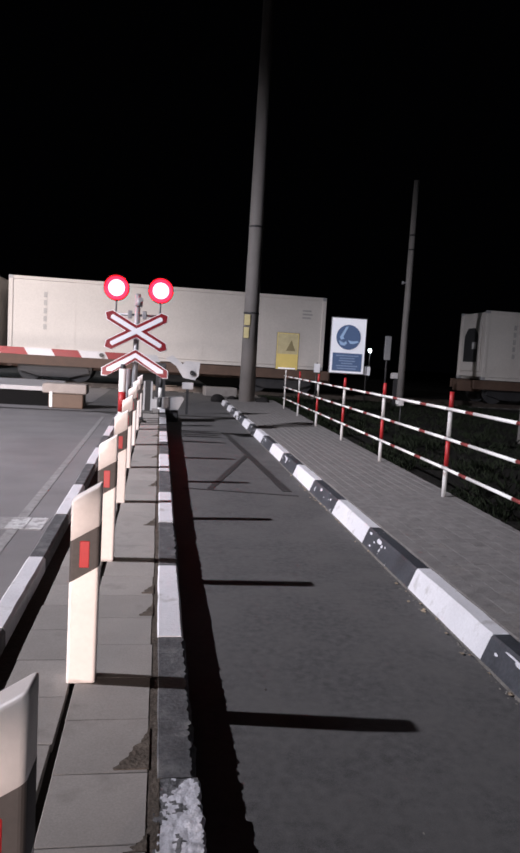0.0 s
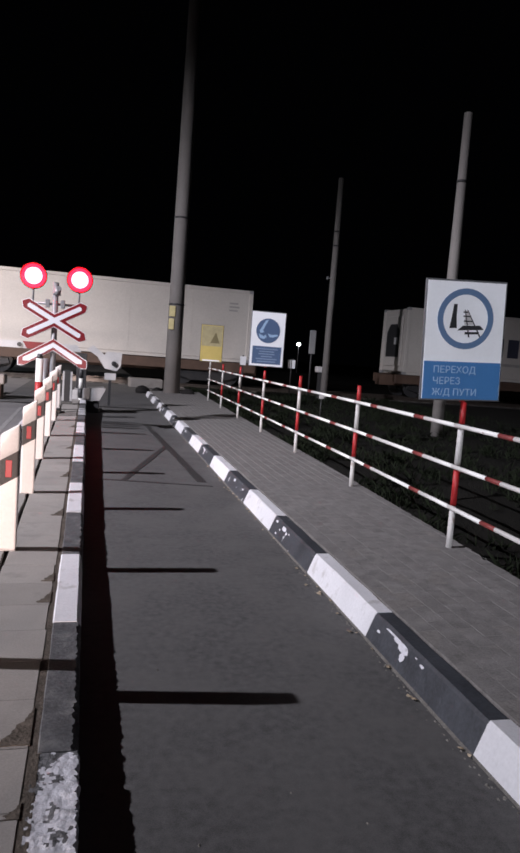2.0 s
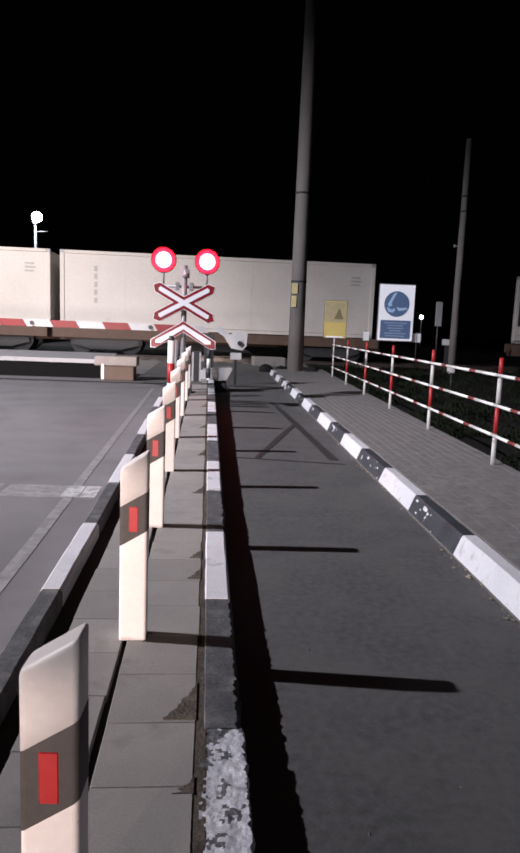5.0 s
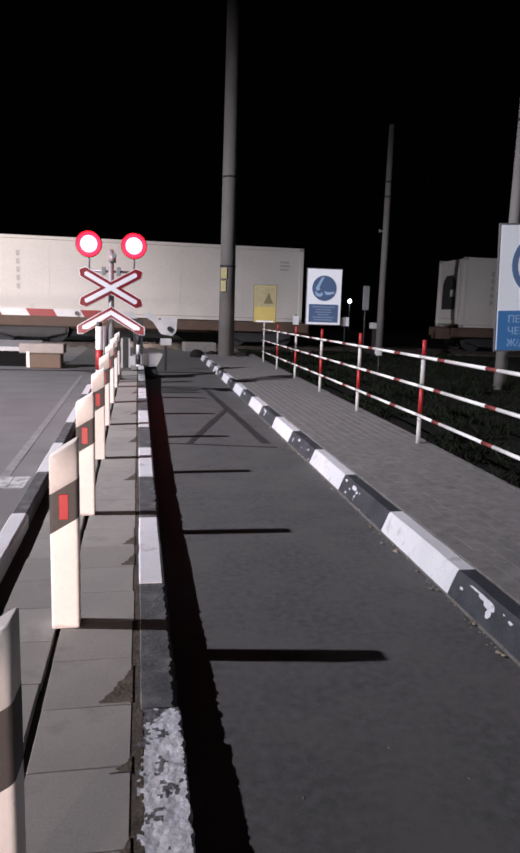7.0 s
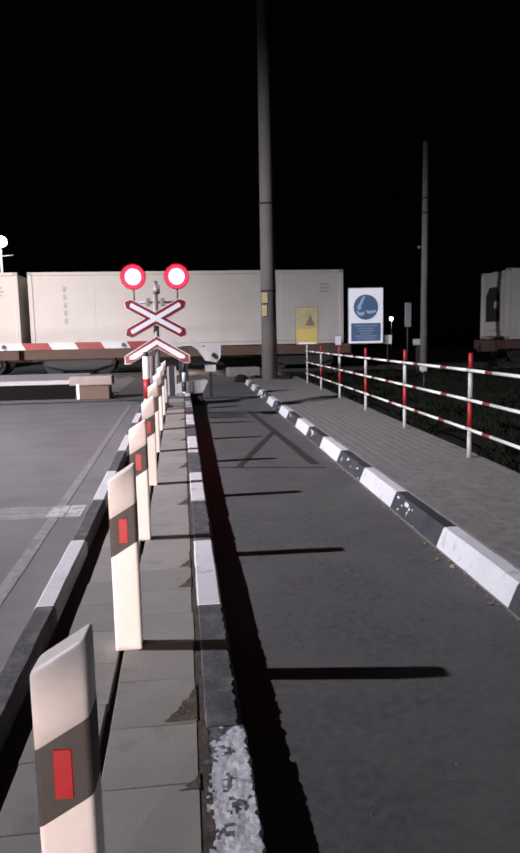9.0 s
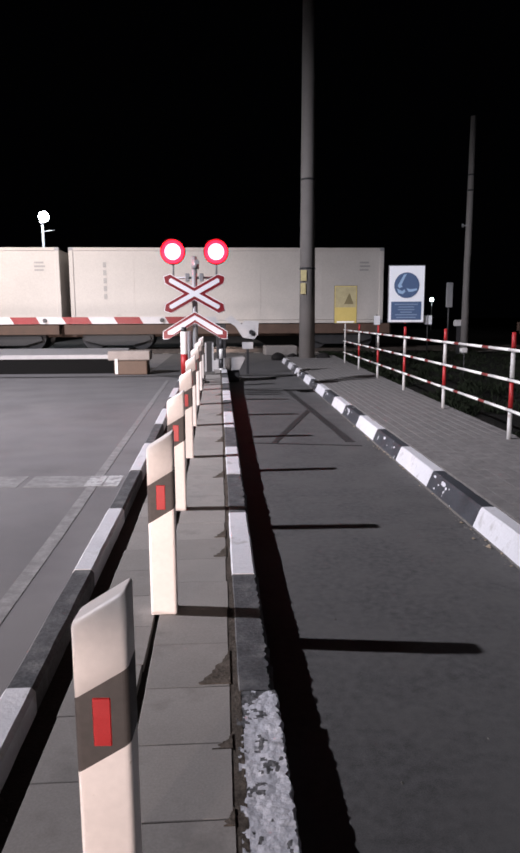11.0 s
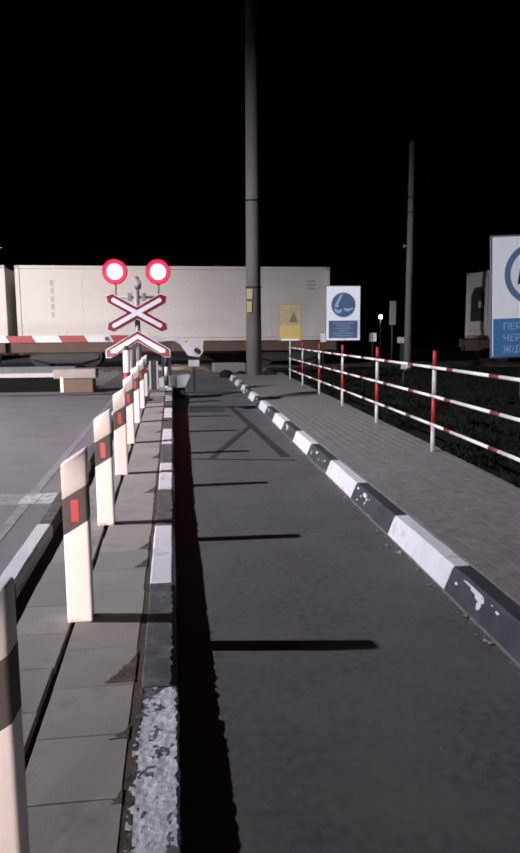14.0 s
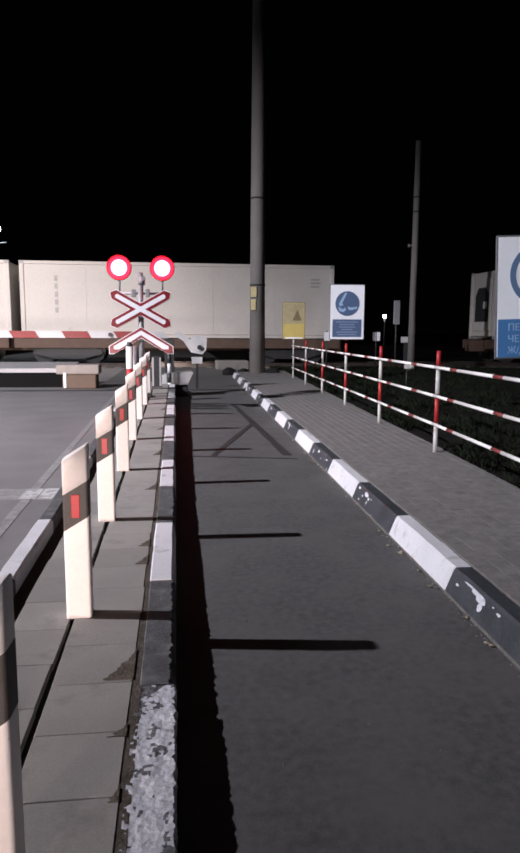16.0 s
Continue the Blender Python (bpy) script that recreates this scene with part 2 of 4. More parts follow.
def tube(bm, a, b, r0, r1=None, seg=12, index=0):
    a, b = Vector(a), Vector(b)
    r1 = r0 if r1 is None else r1
    turn = (b - a).to_track_quat("Z", "Y").to_matrix().to_4x4()
    out = bmesh.ops.create_cone(bm, cap_ends=True, segments=seg, radius1=r0, radius2=r1, depth=(b - a).length, matrix=Matrix.Translation((a + b) / 2) @ turn)
    for f in {f for v in out["verts"] for f in v.link_faces}:
        f.material_index = index
        f.smooth = len(f.verts) == 4
    return bm


def prism(bm, outline, y0, y1):
    """A plate: outline in x and z, from y0 to y1."""
    front = [bm.verts.new((x, y0, z)) for x, z in outline]
    back = [bm.verts.new((x, y1, z)) for x, z in outline]
    bm.faces.new(front)
    bm.faces.new(back[::-1])
    for i in range(len(outline)):
        j = (i + 1) % len(outline)
        bm.faces.new((front[j], front[i], back[i], back[j]))
    bmesh.ops.recalc_face_normals(bm, faces=bm.faces)
    return bm


def sheet(bm, outline, z0, z1):
    """A slab: outline in x and y, from z0 to z1."""
    low = [bm.verts.new((x, y, z0)) for x, y in outline]
    top = [bm.verts.new((x, y, z1)) for x, y in outline]
    bm.faces.new(low[::-1])
    bm.faces.new(top)
    for i in range(len(outline)):
        j = (i + 1) % len(outline)
        bm.faces.new((low[i], low[j], top[j], top[i]))
    bmesh.ops.recalc_face_normals(bm, faces=bm.faces)
    return bm


def disc(cx, cz, r, n=28):
    return [(cx + r * math.cos(2 * math.pi * i / n), cz + r * math.sin(2 * math.pi * i / n)) for i in range(n)]


def ring(bm, cx, cz, r0, r1, y0, y1, n=36):
    vs = []
    for i in range(n):
        c, s = math.cos(2 * math.pi * i / n), math.sin(2 * math.pi * i / n)
        vs.append([bm.verts.new((cx + r * c, y, cz + r * s)) for r, y in ((r0, y0), (r1, y0), (r1, y1), (r0, y1))])
    for i in range(n):
        for k in range(4):
            bm.faces.new((vs[i][k], vs[i][(k + 1) % 4], vs[(i + 1) % n][(k + 1) % 4], vs[(i + 1) % n][k]))
    bmesh.ops.recalc_face_normals(bm, faces=bm.faces)
    return bm


# ---- unseen plates added to cut off the waiting cars' beams above post height ----
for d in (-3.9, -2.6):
    solid("headlamp_hood", cubic(-0.2, 0.35, -0.06, 0.4, 0.0205, 0.038, bevel=0.002), DARKM, at(-3.5, d, 0.5), "unseen dark plate added to cut off a headlight beam", "headlamp hood", "headlamp hoods", kind="structure")

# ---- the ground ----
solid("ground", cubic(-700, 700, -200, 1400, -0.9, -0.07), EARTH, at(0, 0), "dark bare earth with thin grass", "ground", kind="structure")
ROADSIDE = -0.885
solid("road", sheet(bmesh.new(), [(-9.5, -40), (ROADSIDE, -40), (ROADSIDE, 14.6), (-1.9, 16.2), (-1.9, 25.6), (-9.5, 25.6)], -0.3, 0.0), ROAD, at(0, 0),
      "worn grey asphalt road before the railway", "road", kind="structure")
solid("road", sheet(bmesh.new(), [(-9.5, 30.2), (2.2, 30.2), (2.2, 220), (-9.5, 220)], -0.3, 0.0), ROAD, at(0, 0),
      "grey asphalt road beyond the railway", "road", kind="structure")


def kerb_d(s):
    return 1.342 + 0.018 * s


bm = sheet(bmesh.new(), [(-0.04, 14.4), (kerb_d(14.4) + 0.03, 14.4), (kerb_d(19.6) + 0.03, 19.6), (2.5, 20.6), (2.5, 25.6), (-1.896, 25.6), (-1.896, 16.2), (-0.881, 14.606)], -0.3, 0.001)
steps = [-30, -12, 0, 2] + [3.2 + 0.4 * i for i in range(29)]
rows = []
for s in steps:
    ds = [-0.04 + (kerb_d(s) + 0.07) * j / 8 for j in range(9)]
    rows.append([bm.verts.new((ds[0], s, -0.3))] + [bm.verts.new((d, s, 0.001 + path_z(s, d))) for d in ds] + [bm.verts.new((ds[-1], s, -0.3))])
for lo, hi in zip(rows, rows[1:]):
    for j in range(10):
        bm.faces.new((lo[j], lo[j + 1], hi[j + 1], hi[j]))
solid("footpath", bm, ASPHALT, at(0, 0), "dark asphalt footpath between painted kerbs", "footpath", kind="structure")
# Thin dark strips stand in for shadows falling across the footpath.
bm = bmesh.new()
for a, b, w in (((1.22, 6.95), (1.05, 12.3), 0.05), ((0.39, 6.85), (1.14, 9.55), 0.036), ((0.12, 6.86), (1.3, 6.74), 0.02)):
    a, b = Vector(a), Vector(b)
    side = (b - a).normalized().orthogonal() * w
    ns = [a + (b - a) * i / 14 for i in range(15)]
    wob = [1 + 0.3 * noise.noise((i * 0.7, a.x * 9, 3)) for i in range(15)]
    sheet(bm, [tuple(p + side * k) for p, k in zip(ns, wob)] + [tuple(p - side * k) for p, k in zip(ns[::-1], wob[::-1])], -0.03, 0.005)
for v in bm.verts:
    v.co.z += path_z(v.co.y, v.co.x)
solid("tar_seam", bm, CASTSHADE, at(0, 0), "dark streaks on the footpath standing in for cast shadows", "tar seam", kind="structure")
bm = bmesh.new()
sheet(bm, [(-1.75, 5.24), (-1.0, 5.2), (-0.98, 5.58), (-1.75, 5.62)], 0.0, 0.0022)
sheet(bm, [(-5.2, 5.32), (-1.8, 5.24), (-1.8, 5.62), (-5.2, 5.69)], 0.0, 0.0022)
solid("stop_line", bm, LINE, at(0, 0), "worn white stop line on the asphalt", "road marking", kind="structure")
bm = bmesh.new()
for d0, d1 in ((-1.27, -1.13), (-1.12, -1.0)):
    n = 9
    edge = [(d0 + (d1 - d0) * i / n, 5.235 + 0.02 * noise.noise((d0 * 9, i * 0.8, 2))) for i in range(n + 1)] + [(d1 - (d1 - d0) * i / n, 5.575 + 0.02 * noise.noise((d1 * 9, i * 0.8, 4))) for i in range(n + 1)]
    sheet(bm, edge, 0.0, 0.0048)
solid("stop_line_paint", bm, LINEW, at(0, 0), "thicker leftover patches of white stop line paint", "road marking", kind="structure")
solid("edge_line", sheet(bmesh.new(), [(-1.21, -20), (-1.13, -20), (-1.15, 4.0), (-1.26, 14.5), (-1.33, 14.5), (-1.23, 4.0)], 0.0, 0.0035), LINE, at(0, 0), "faded white edge line on the road", "road marking", kind="structure")

# ---- delineator posts ----


def post_outline(w, dp, n=5):
    pts = []
    for cx, cy, a0 in ((w - 0.012, -dp + 0.012, -90), (w - 0.012, dp - 0.012, 0), (-w + 0.012, dp - 0.012, 90), (-w + 0.012, -dp + 0.012, 180)):
        for i in range(n):
            a = radians(a0 + 90 * i / (n - 1))
            pts.append((cx + 0.012 * math.cos(a), cy + 0.012 * math.sin(a)))
    return pts


def post_piece(w, dp, z0, z1, slope0, slope1, crown=0.0):
    bm = bmesh.new()
    ol = post_outline(w, dp)
    rows = [[bm.verts.new((x, y, z0 + slope0 * x)) for x, y in ol], [bm.verts.new((x, y, z1 - crown + slope1 * x)) for x, y in ol]]
    if crown:
        for fx, fy, up in ((0.985, 0.95, 0.5), (0.95, 0.85, 0.85), (0.9, 0.7, 1.0)):
            rows.append([bm.verts.new((x * fx, y * fy, z1 - crown * (1 - up) + slope1 * x * fx)) for x, y in ol])
    for lo, hi in zip(rows, rows[1:]):
        for i in range(len(ol)):
            j = (i + 1) % len(ol)
            bm.faces.new((lo[i], lo[j], hi[j], hi[i])).smooth = bool(crown)
    bm.faces.new(rows[-1])
    bm.faces.new(rows[0][::-1])
    return bm


def delineator():
    ob = thing("delineator_post", at(2.585, -0.413, 0.13), "white plastic delineator post with black band and red reflector", "delineator", "row of delineator posts")
    part("body", post_piece(0.053, 0.042, 0.0, 0.415, 0, 0.6), POSTW, ob)
    band = part("band", post_piece(0.0535, 0.0425, 0.415, 0.57, 0.6, 0.6), POSTB, ob, "black slanted band")
    part("reflector", cubic(-0.0175, 0.0175, -0.0445, -0.04, 0.442, 0.542, bevel=0.002), REFLECT, band, "red reflector")
    part("cap", post_piece(0.053, 0.042, 0.57, 0.722, 0.6, 0.62, 0.011), POSTW, ob)
    return ob


first_post = delineator()
for s, d, turn in ((4.07, -0.445, -1), (5.57, -0.455, 1.5), (7.07, -0.475, 0), (8.57, -0.482, -1), (10.07, -0.485, 1), (11.57, -0.49, 0)):
    copy_thing(first_post, at(s, d, 0.13 + rise(s), turn))
copy_thing(first_post, at(1.175, -0.404, 0.072, -3))

# ---- railing with its signs ----
FZ = 0.19


def fence_d(s):
    return 2.565 + (0.042 if s > 6.07 else 0.058) * (s - 6.07)


FENCE_S = [6.07 + (2.17 if k > 0 else 2.09) * k for k in range(-4, 6)]
railing = thing("railing", at(0, 0), "red and white painted tubular steel railing along the pavement", "railing")
for k, s in enumerate(FENCE_S):
    bm = bmesh.new()
    old = k == len(FENCE_S) - 1
    zs = (0, 0.28, 0.55, 0.83, 0.99)
    for i, (z0, z1) in enumerate(zip(zs, zs[1:])):
        tube(bm, (fence_d(s), s, FZ - 0.06 * (i == 0) + z0), (fence_d(s), s, FZ + z1), 0.021 if not old else 0.018, seg=14, index=0 if old else (0, 1, 0, 1)[i])
    part("railing_post", bm, [PAINTP, PAINTR], railing)
for h in (0.27, 0.55, 0.83):
    for s0, s1 in zip(FENCE_S, FENCE_S[1:]):
        bm = bmesh.new()
        slip = 0.1 * noise.noise((s0 * 1.7, h * 5, 3))
        cuts = [0.0, 0.25 + slip, 0.335 + slip, 0.69 - slip, 0.77 - slip, 1.0]
        for i, (u0, u1) in enumerate(zip(cuts, cuts[1:])):
            p = [Vector((fence_d(s0 + (s1 - s0) * u) - 0.035, s0 + (s1 - s0) * u, FZ + h)) for u in (u0, u1)]
            tube(bm, p[0], p[1], 0.015, seg=10, index=i % 2)
        part("rail", bm, [PAINTW, PAINTD], railing)


def text_mesh(body, size, material, parent, m, name="lettering"):
    cu = bpy.data.curves.new(name, "FONT")
    cu.body, cu.size, cu.extrude = body, size, 0.0008
    tmp = bpy.data.objects.new("tmp", cu)
    scene.collection.objects.link(tmp)
    bpy.context.view_layer.update()
    me = bpy.data.meshes.new_from_object(tmp.evaluated_get(bpy.context.evaluated_depsgraph_get()))
    bpy.data.objects.remove(tmp)
    me.materials.clear()
    me.materials.append(material)
    ob = new(name, me)
    ob.parent, ob.matrix_basis = parent, m
    return ob


def sign_frame(name, m, face, label, w=0.57, h=0.83, stem=0.0):
    """A framed plate whose base is the middle of its lower edge, facing -y."""
    ob = thing(name, m, label, "sign")
    part("plate", cubic(-w / 2, w / 2, -0.008, 0.008, 0, h, bevel=0.004), FRAME, ob, "metal plate with its shade put into the colour")
    part("face", cubic(-w / 2 + 0.012, w / 2 - 0.012, -0.012, -0.007, 0.012, h - 0.012), face, ob)
    part("stem", tube(bmesh.new(), (stem, 0.03, -0.012), (stem, 0.03, 0.6), 0.02), PAINTR, ob, "red tube at the back")
    return ob


def flat(x0, x1, z0, z1, y=-0.012, proud=0.003):
    return cubic(x0, x1, y - proud, y + 0.001, z0, z1)


cross_sign = sign_frame("crossing_sign", at(3.98, fence_d(3.98) - 0.038, FZ + 1.0, -4) @ pose(0, 0, 0, 0, -2.2, 0), SIGNW, "white and blue sign for crossing the railway tracks on foot", w=0.58, h=0.8, stem=0.04)
part("panel", flat(-0.275, 0.275, 0.01, 0.26), SIGNB, cross_sign, "blue panel with white words")
part("ring", ring(bmesh.new(), 0, 0.545, 0.16, 0.2, -0.0155, -0.011), SIGNS, cross_sign, "slate blue ring")
bm = bmesh.new()
for shape in ([(-0.053, 0.467), (-0.016, 0.501), (0.107, 0.505), (0.133, 0.478)], [(0.0, 0.443), (0.1, 0.447), (0.1, 0.463), (0.0, 0.46)]):
    prism(bm, shape, -0.0165, -0.011)
for x0, x1, z in ((-0.018, 0.013, 0.585), (-0.016, 0.031, 0.558), (-0.011, 0.049, 0.526)):
    prism(bm, [(x0, z), (x1, z), (x1, z + 0.009), (x0, z + 0.009)], -0.0165, -0.011)
for x0, x1 in ((-0.01, 0.026), (0.008, 0.108)):
    prism(bm, [(x1, 0.425), (x1 + 0.01, 0.425), (x0 + 0.005, 0.605), (x0, 0.605)], -0.0155, -0.011)
part("pictogram_track", bm, BLACK, cross_sign, "dark railway track symbol")
part("pictogram_bed", prism(bmesh.new(), [(-0.006, 0.505), (0.06, 0.507), (0.012, 0.6), (-0.006, 0.6)], -0.0138, -0.011), PALE, cross_sign, "pale grey track bed")
bm = bmesh.new()
prism(bm, [(-0.112, 0.48), (-0.06, 0.483), (-0.066, 0.56), (-0.064, 0.64), (-0.088, 0.64), (-0.098, 0.56)], -0.015, -0.011)
part("pictogram", bm, BLACK, cross_sign, "plain dark upright shape")
for i, row in enumerate(("ПЕРЕХОД", "ЧЕРЕЗ", "Ж/Д ПУТИ")):
    text_mesh(row, 0.064, SIGNP, cross_sign, pose(-0.21, -0.0165, 0.185 - 0.075 * i, 90, 0, 0))

blue_sign = sign_frame("warning_sign", at(10.41, fence_d(10.41), FZ + 1.05, -3), SIGNW, "white sign with a round blue warning symbol and blue text box", h=0.88)
part("roundel", prism(bmesh.new(), disc(0, 0.575, 0.195, 36), -0.0155, -0.011), SIGNN, blue_sign, "dark blue roundel")
bm = bmesh.new()
for shape in ([(-0.05, 0.735), (-0.005, 0.748), (-0.085, 0.58), (-0.065, 0.55), (-0.12, 0.53), (-0.14, 0.57)],
              [(-0.15, 0.525), (-0.07, 0.485), (-0.035, 0.515), (-0.02, 0.475), (-0.06, 0.44), (-0.13, 0.455)],
              [(-0.005, 0.53), (0.06, 0.515), (0.155, 0.525), (0.165, 0.5), (0.08, 0.475), (0.03, 0.475)]):
    prism(bm, shape, -0.018, -0.0145)
part("symbol", bm, SIGNP, blue_sign, "pale symbol")
part("panel", flat(-0.235, 0.235, 0.045, 0.325), SIGNN, blue_sign, "dark blue text box")
for i, half in enumerate((0.15, 0.17, 0.09, 0.13, 0.12, 0.18)):
    part("text_bar", flat(-half, half, 0.075 + 0.04 * i, 0.092 + 0.04 * i, -0.015), SIGNT, blue_sign)

yellow_sign = sign_frame("yellow_sign", at(16.92, fence_d(16.92), FZ + 0.99, -3), SIGNY, "worn yellow warning sign with a dark triangle", 0.58, 0.94)
part("faded_panel", flat(-0.26, 0.26, 0.4, 0.91, -0.0125, 0.0025), FADED, yellow_sign, "faded upper half")
part("triangle", prism(bmesh.new(), [(-0.04, 0.48), (0.2, 0.48), (0.09, 0.76)], -0.0175, -0.0145), mat("ochre_print", (0.17, 0.14, 0.07), 0.5, 0.1), yellow_sign, "dark triangle")

part("bottom_strip", flat(-0.22, 0.22, 0.02, 0.055, -0.0125, 0.003), SIGNW, yellow_sign, "bright pale strip")

# ---- concrete masts ----


def mast(name, x, y, h, r0, r1, label, bands=()):
    ob = thing(name, pose(x, y, -0.05), label, "mast")
    part("shaft", tube(bmesh.new(), (0, 0, 0), (0, 0, h), r0, r1, seg=28), CONC, ob)
    for z in bands:
        r = r0 + (r1 - r0) * z / h
        part("collar", tube(bmesh.new(), (0, 0, z), (0, 0, z + 0.05), r + 0.012, seg=28), DARKM, ob, "dark steel collar")
    return ob


big_mast = mast("concrete_mast", -0.41, 19.8, 13.5, 0.235, 0.15, "tall round grey concrete mast at the end of the kerb", (5.2, 2.75))
part("notice_plate", cubic(-0.19, -0.02, -0.26, -0.24, 2.42, 2.72, bevel=0.004), NOTICE, big_mast, "pale yellow plate")
part("notice_plate", cubic(-0.19, -0.04, -0.26, -0.24, 2.05, 2.36, bevel=0.004), NOTICE, big_mast, "pale yellow plate")
track_mast = mast("concrete_mast", 5.05, 24.2, 8.0, 0.13, 0.09, "slim grey concrete mast with a white painted foot near the track", (5.6, 6.1))
part("bracket", tube(tube(bmesh.new(), (-0.22, -0.05, 4.45), (0, -0.05, 4.5), 0.018), (-0.22, -0.05, 4.41), (-0.22, -0.05, 4.52), 0.035), STEEL, track_mast, "small pale insulator bracket")
part("painted_foot", tube(bmesh.new(), (0, 0, 0.05), (0, 0, 0.3), 0.137, seg=24), PAINTW, track_mast, "white painted foot")
ob = thing("track_board", at(23.6, 7.98, -0.07), "narrow grey trackside board on a steel post", "board")
part("post", tube(bmesh.new(), (0, 0.05, 0), (0, 0.05, 2.6), 0.03), DARKM, ob)
part("board", cubic(-0.12, 0.12, -0.01, 0.02, 1.74, 2.6, bevel=0.015), STEEL, ob, "grey rounded board")
ob = thing("trackside_box", at(23.5, 8.32, -0.07), "low pale trackside box on a dark stand", "box")
part("case", cubic(-0.16, 0.16, -0.12, 0.12, 1.08, 1.3, bevel=0.02), PALE, ob)
part("stand", cubic(-0.06, 0.06, -0.06, 0.06, 0.0, 1.08), DARKM, ob, "dark steel stand")
for d, w, n in ((5.5, 0.22, 1), (7.36, 0.13, 2)):
    ob = thing("marker_board", at(24.0, d, -0.07), "small white marker board on a dark post beside the track", "board", "marker boards")
    part("post", tube(bmesh.new(), (0, 0.03, 0), (0, 0.03, 1.5), 0.025), DARKM, ob)
    for i in range(n):
        x = (i - (n - 1) / 2) * 0.16
        part("plate", cubic(x - w / 2, x + w / 2, -0.01, 0.01, 1.14, 1.46, bevel=0.005), SIGNW, ob)
mast("concrete_mast", 5.22, 13.3, 6.55, 0.125, 0.085, "slim grey concrete mast in the grass", (5.2,))

# ---- level crossing signal ----
sig = thing("crossing_signal", at(11.2, -0.56, 0.12), "level crossing signal mast with crossbuck and two red lights", "signal")
part("pole", tube(bmesh.new(), (0, 0, 0), (0, 0, 2.2), 0.045), STEEL, sig)
part("base", cubic(-0.16, 0.16, -0.16, 0.16, 0.1, 0.2, bevel=0.01), DARKM, sig)
bm = tube(bmesh.new(), (-0.36, 0.02, 1.86), (0.36, 0.02, 1.86), 0.02)
for x in (-0.34, 0.36):
    tube(bm, (x, 0.02, 1.86), (x, 0.02, 2.2), 0.016)
for x in (-0.13, 0.1):
    box(bm, x - 0.02, x + 0.05, -0.02, 0.04, 1.8, 1.93, bevel=0.008)
part("bracket", bm, STEEL, sig)
part("bell", tube(tube(bmesh.new(), (0.02, -0.03, 2.0), (0.04, -0.03, 2.13), 0.06, 0.045), (0.05, -0.05, 2.1), (0.05, -0.12, 2.1), 0.04), STEEL, sig)
for x in (-0.34, 0.36):
    head = part("light_head", tube(bmesh.new(), (x, 0.0, 2.27), (x, 0.12, 2.27), 0.12, 0.07, 24), DARKM, sig, "dark round signal housing")
    part("backboard", ring(bmesh.new(), x, 2.27, 0.105, 0.205, -0.012, 0.0), DARKM, head, "black round backboard")
    # Both glowing discs are wider than the lens, to take in its glare.
    part("lens", prism(bmesh.new(), disc(x, 2.27, 0.185), -0.03, -0.015), RED_ON, head, "lit red lens widened to take in its halo")
    part("lens_core", prism(bmesh.new(), disc(x, 2.27, 0.13), -0.04, -0.029), RED_CORE, head, "whitish core of the lens glare, widened too")
    bm = bmesh.new()
    for i in range(16):
        a0, a1 = math.pi * i / 16, math.pi * (i + 1) / 16
        q = [(x + 0.195 * math.cos(a), y, 2.27 + 0.195 * math.sin(a)) for a in (a0, a1) for y in (-0.12, -0.01)]
        bm.faces.new([bm.verts.new(v) for v in (q[0], q[1], q[3], q[2])])
    bmesh.ops.solidify(bm, geom=bm.faces[:], thickness=0.004)
    part("visor", bm, DARKM, head, "black half-round visor")


def cross(half, hw, point, y0, y1, cz, a=29.0):
    """Two arms crossed at the angle a to the level, as one plate; point: length of the tips."""
    out = []
    ways = (a, 180 - a, 180 + a, 360 - a)
    for i, w in enumerate(ways):
        c, s = math.cos(radians(w)), math.sin(radians(w))
        tip = [(half - point, -hw), (half, 0), (half - point, hw)] if point else [(half, -hw), (half, hw)]
        out += [(x * c - z * s, cz + x * s + z * c) for x, z in tip]
        nxt = ways[(i + 1) % 4] + (360 if i == 3 else 0)
        mid, reach = radians((w + nxt) / 2), hw / math.sin(radians((nxt - w) / 2))
        out.append((reach * math.cos(mid), cz + reach * math.sin(mid)))
    return prism(bmesh.new(), out, y0, y1)


blade = part("crossbuck", cross(0.57, 0.09, 0.075, -0.085, -0.075, 1.60), SIGNW, sig, "white rimmed red crossbuck")
part("red_border", cross(0.557, 0.08, 0.068, -0.089, -0.084, 1.60), SIGNR, blade)
part("white_bar", cross(0.465, 0.036, 0.018, -0.093, -0.088, 1.60), SIGNW, blade)


def chevron(w, t, y0, y1, cz, drop=0.26, cut=0.0):
    return prism(bmesh.new(), [(0, cz + t), (w, cz - drop + t * 0.35), (w, cz - drop - t), (w - 0.09, cz - drop - t), (0, cz - t), (-w + 0.09, cz - drop - t), (-w, cz - drop - t), (-w, cz - drop + t * 0.35)], y0, y1)


chev = part("chevron", chevron(0.53, 0.095, -0.075, -0.066, 1.22), SIGNW, sig, "white rimmed red chevron plate")
part("red_border", chevron(0.517, 0.084, -0.078, -0.074, 1.22), SIGNR, chev)
part("white_bar", chevron(0.45, 0.038, -0.082, -0.077, 1.215, 0.235), SIGNW, chev)

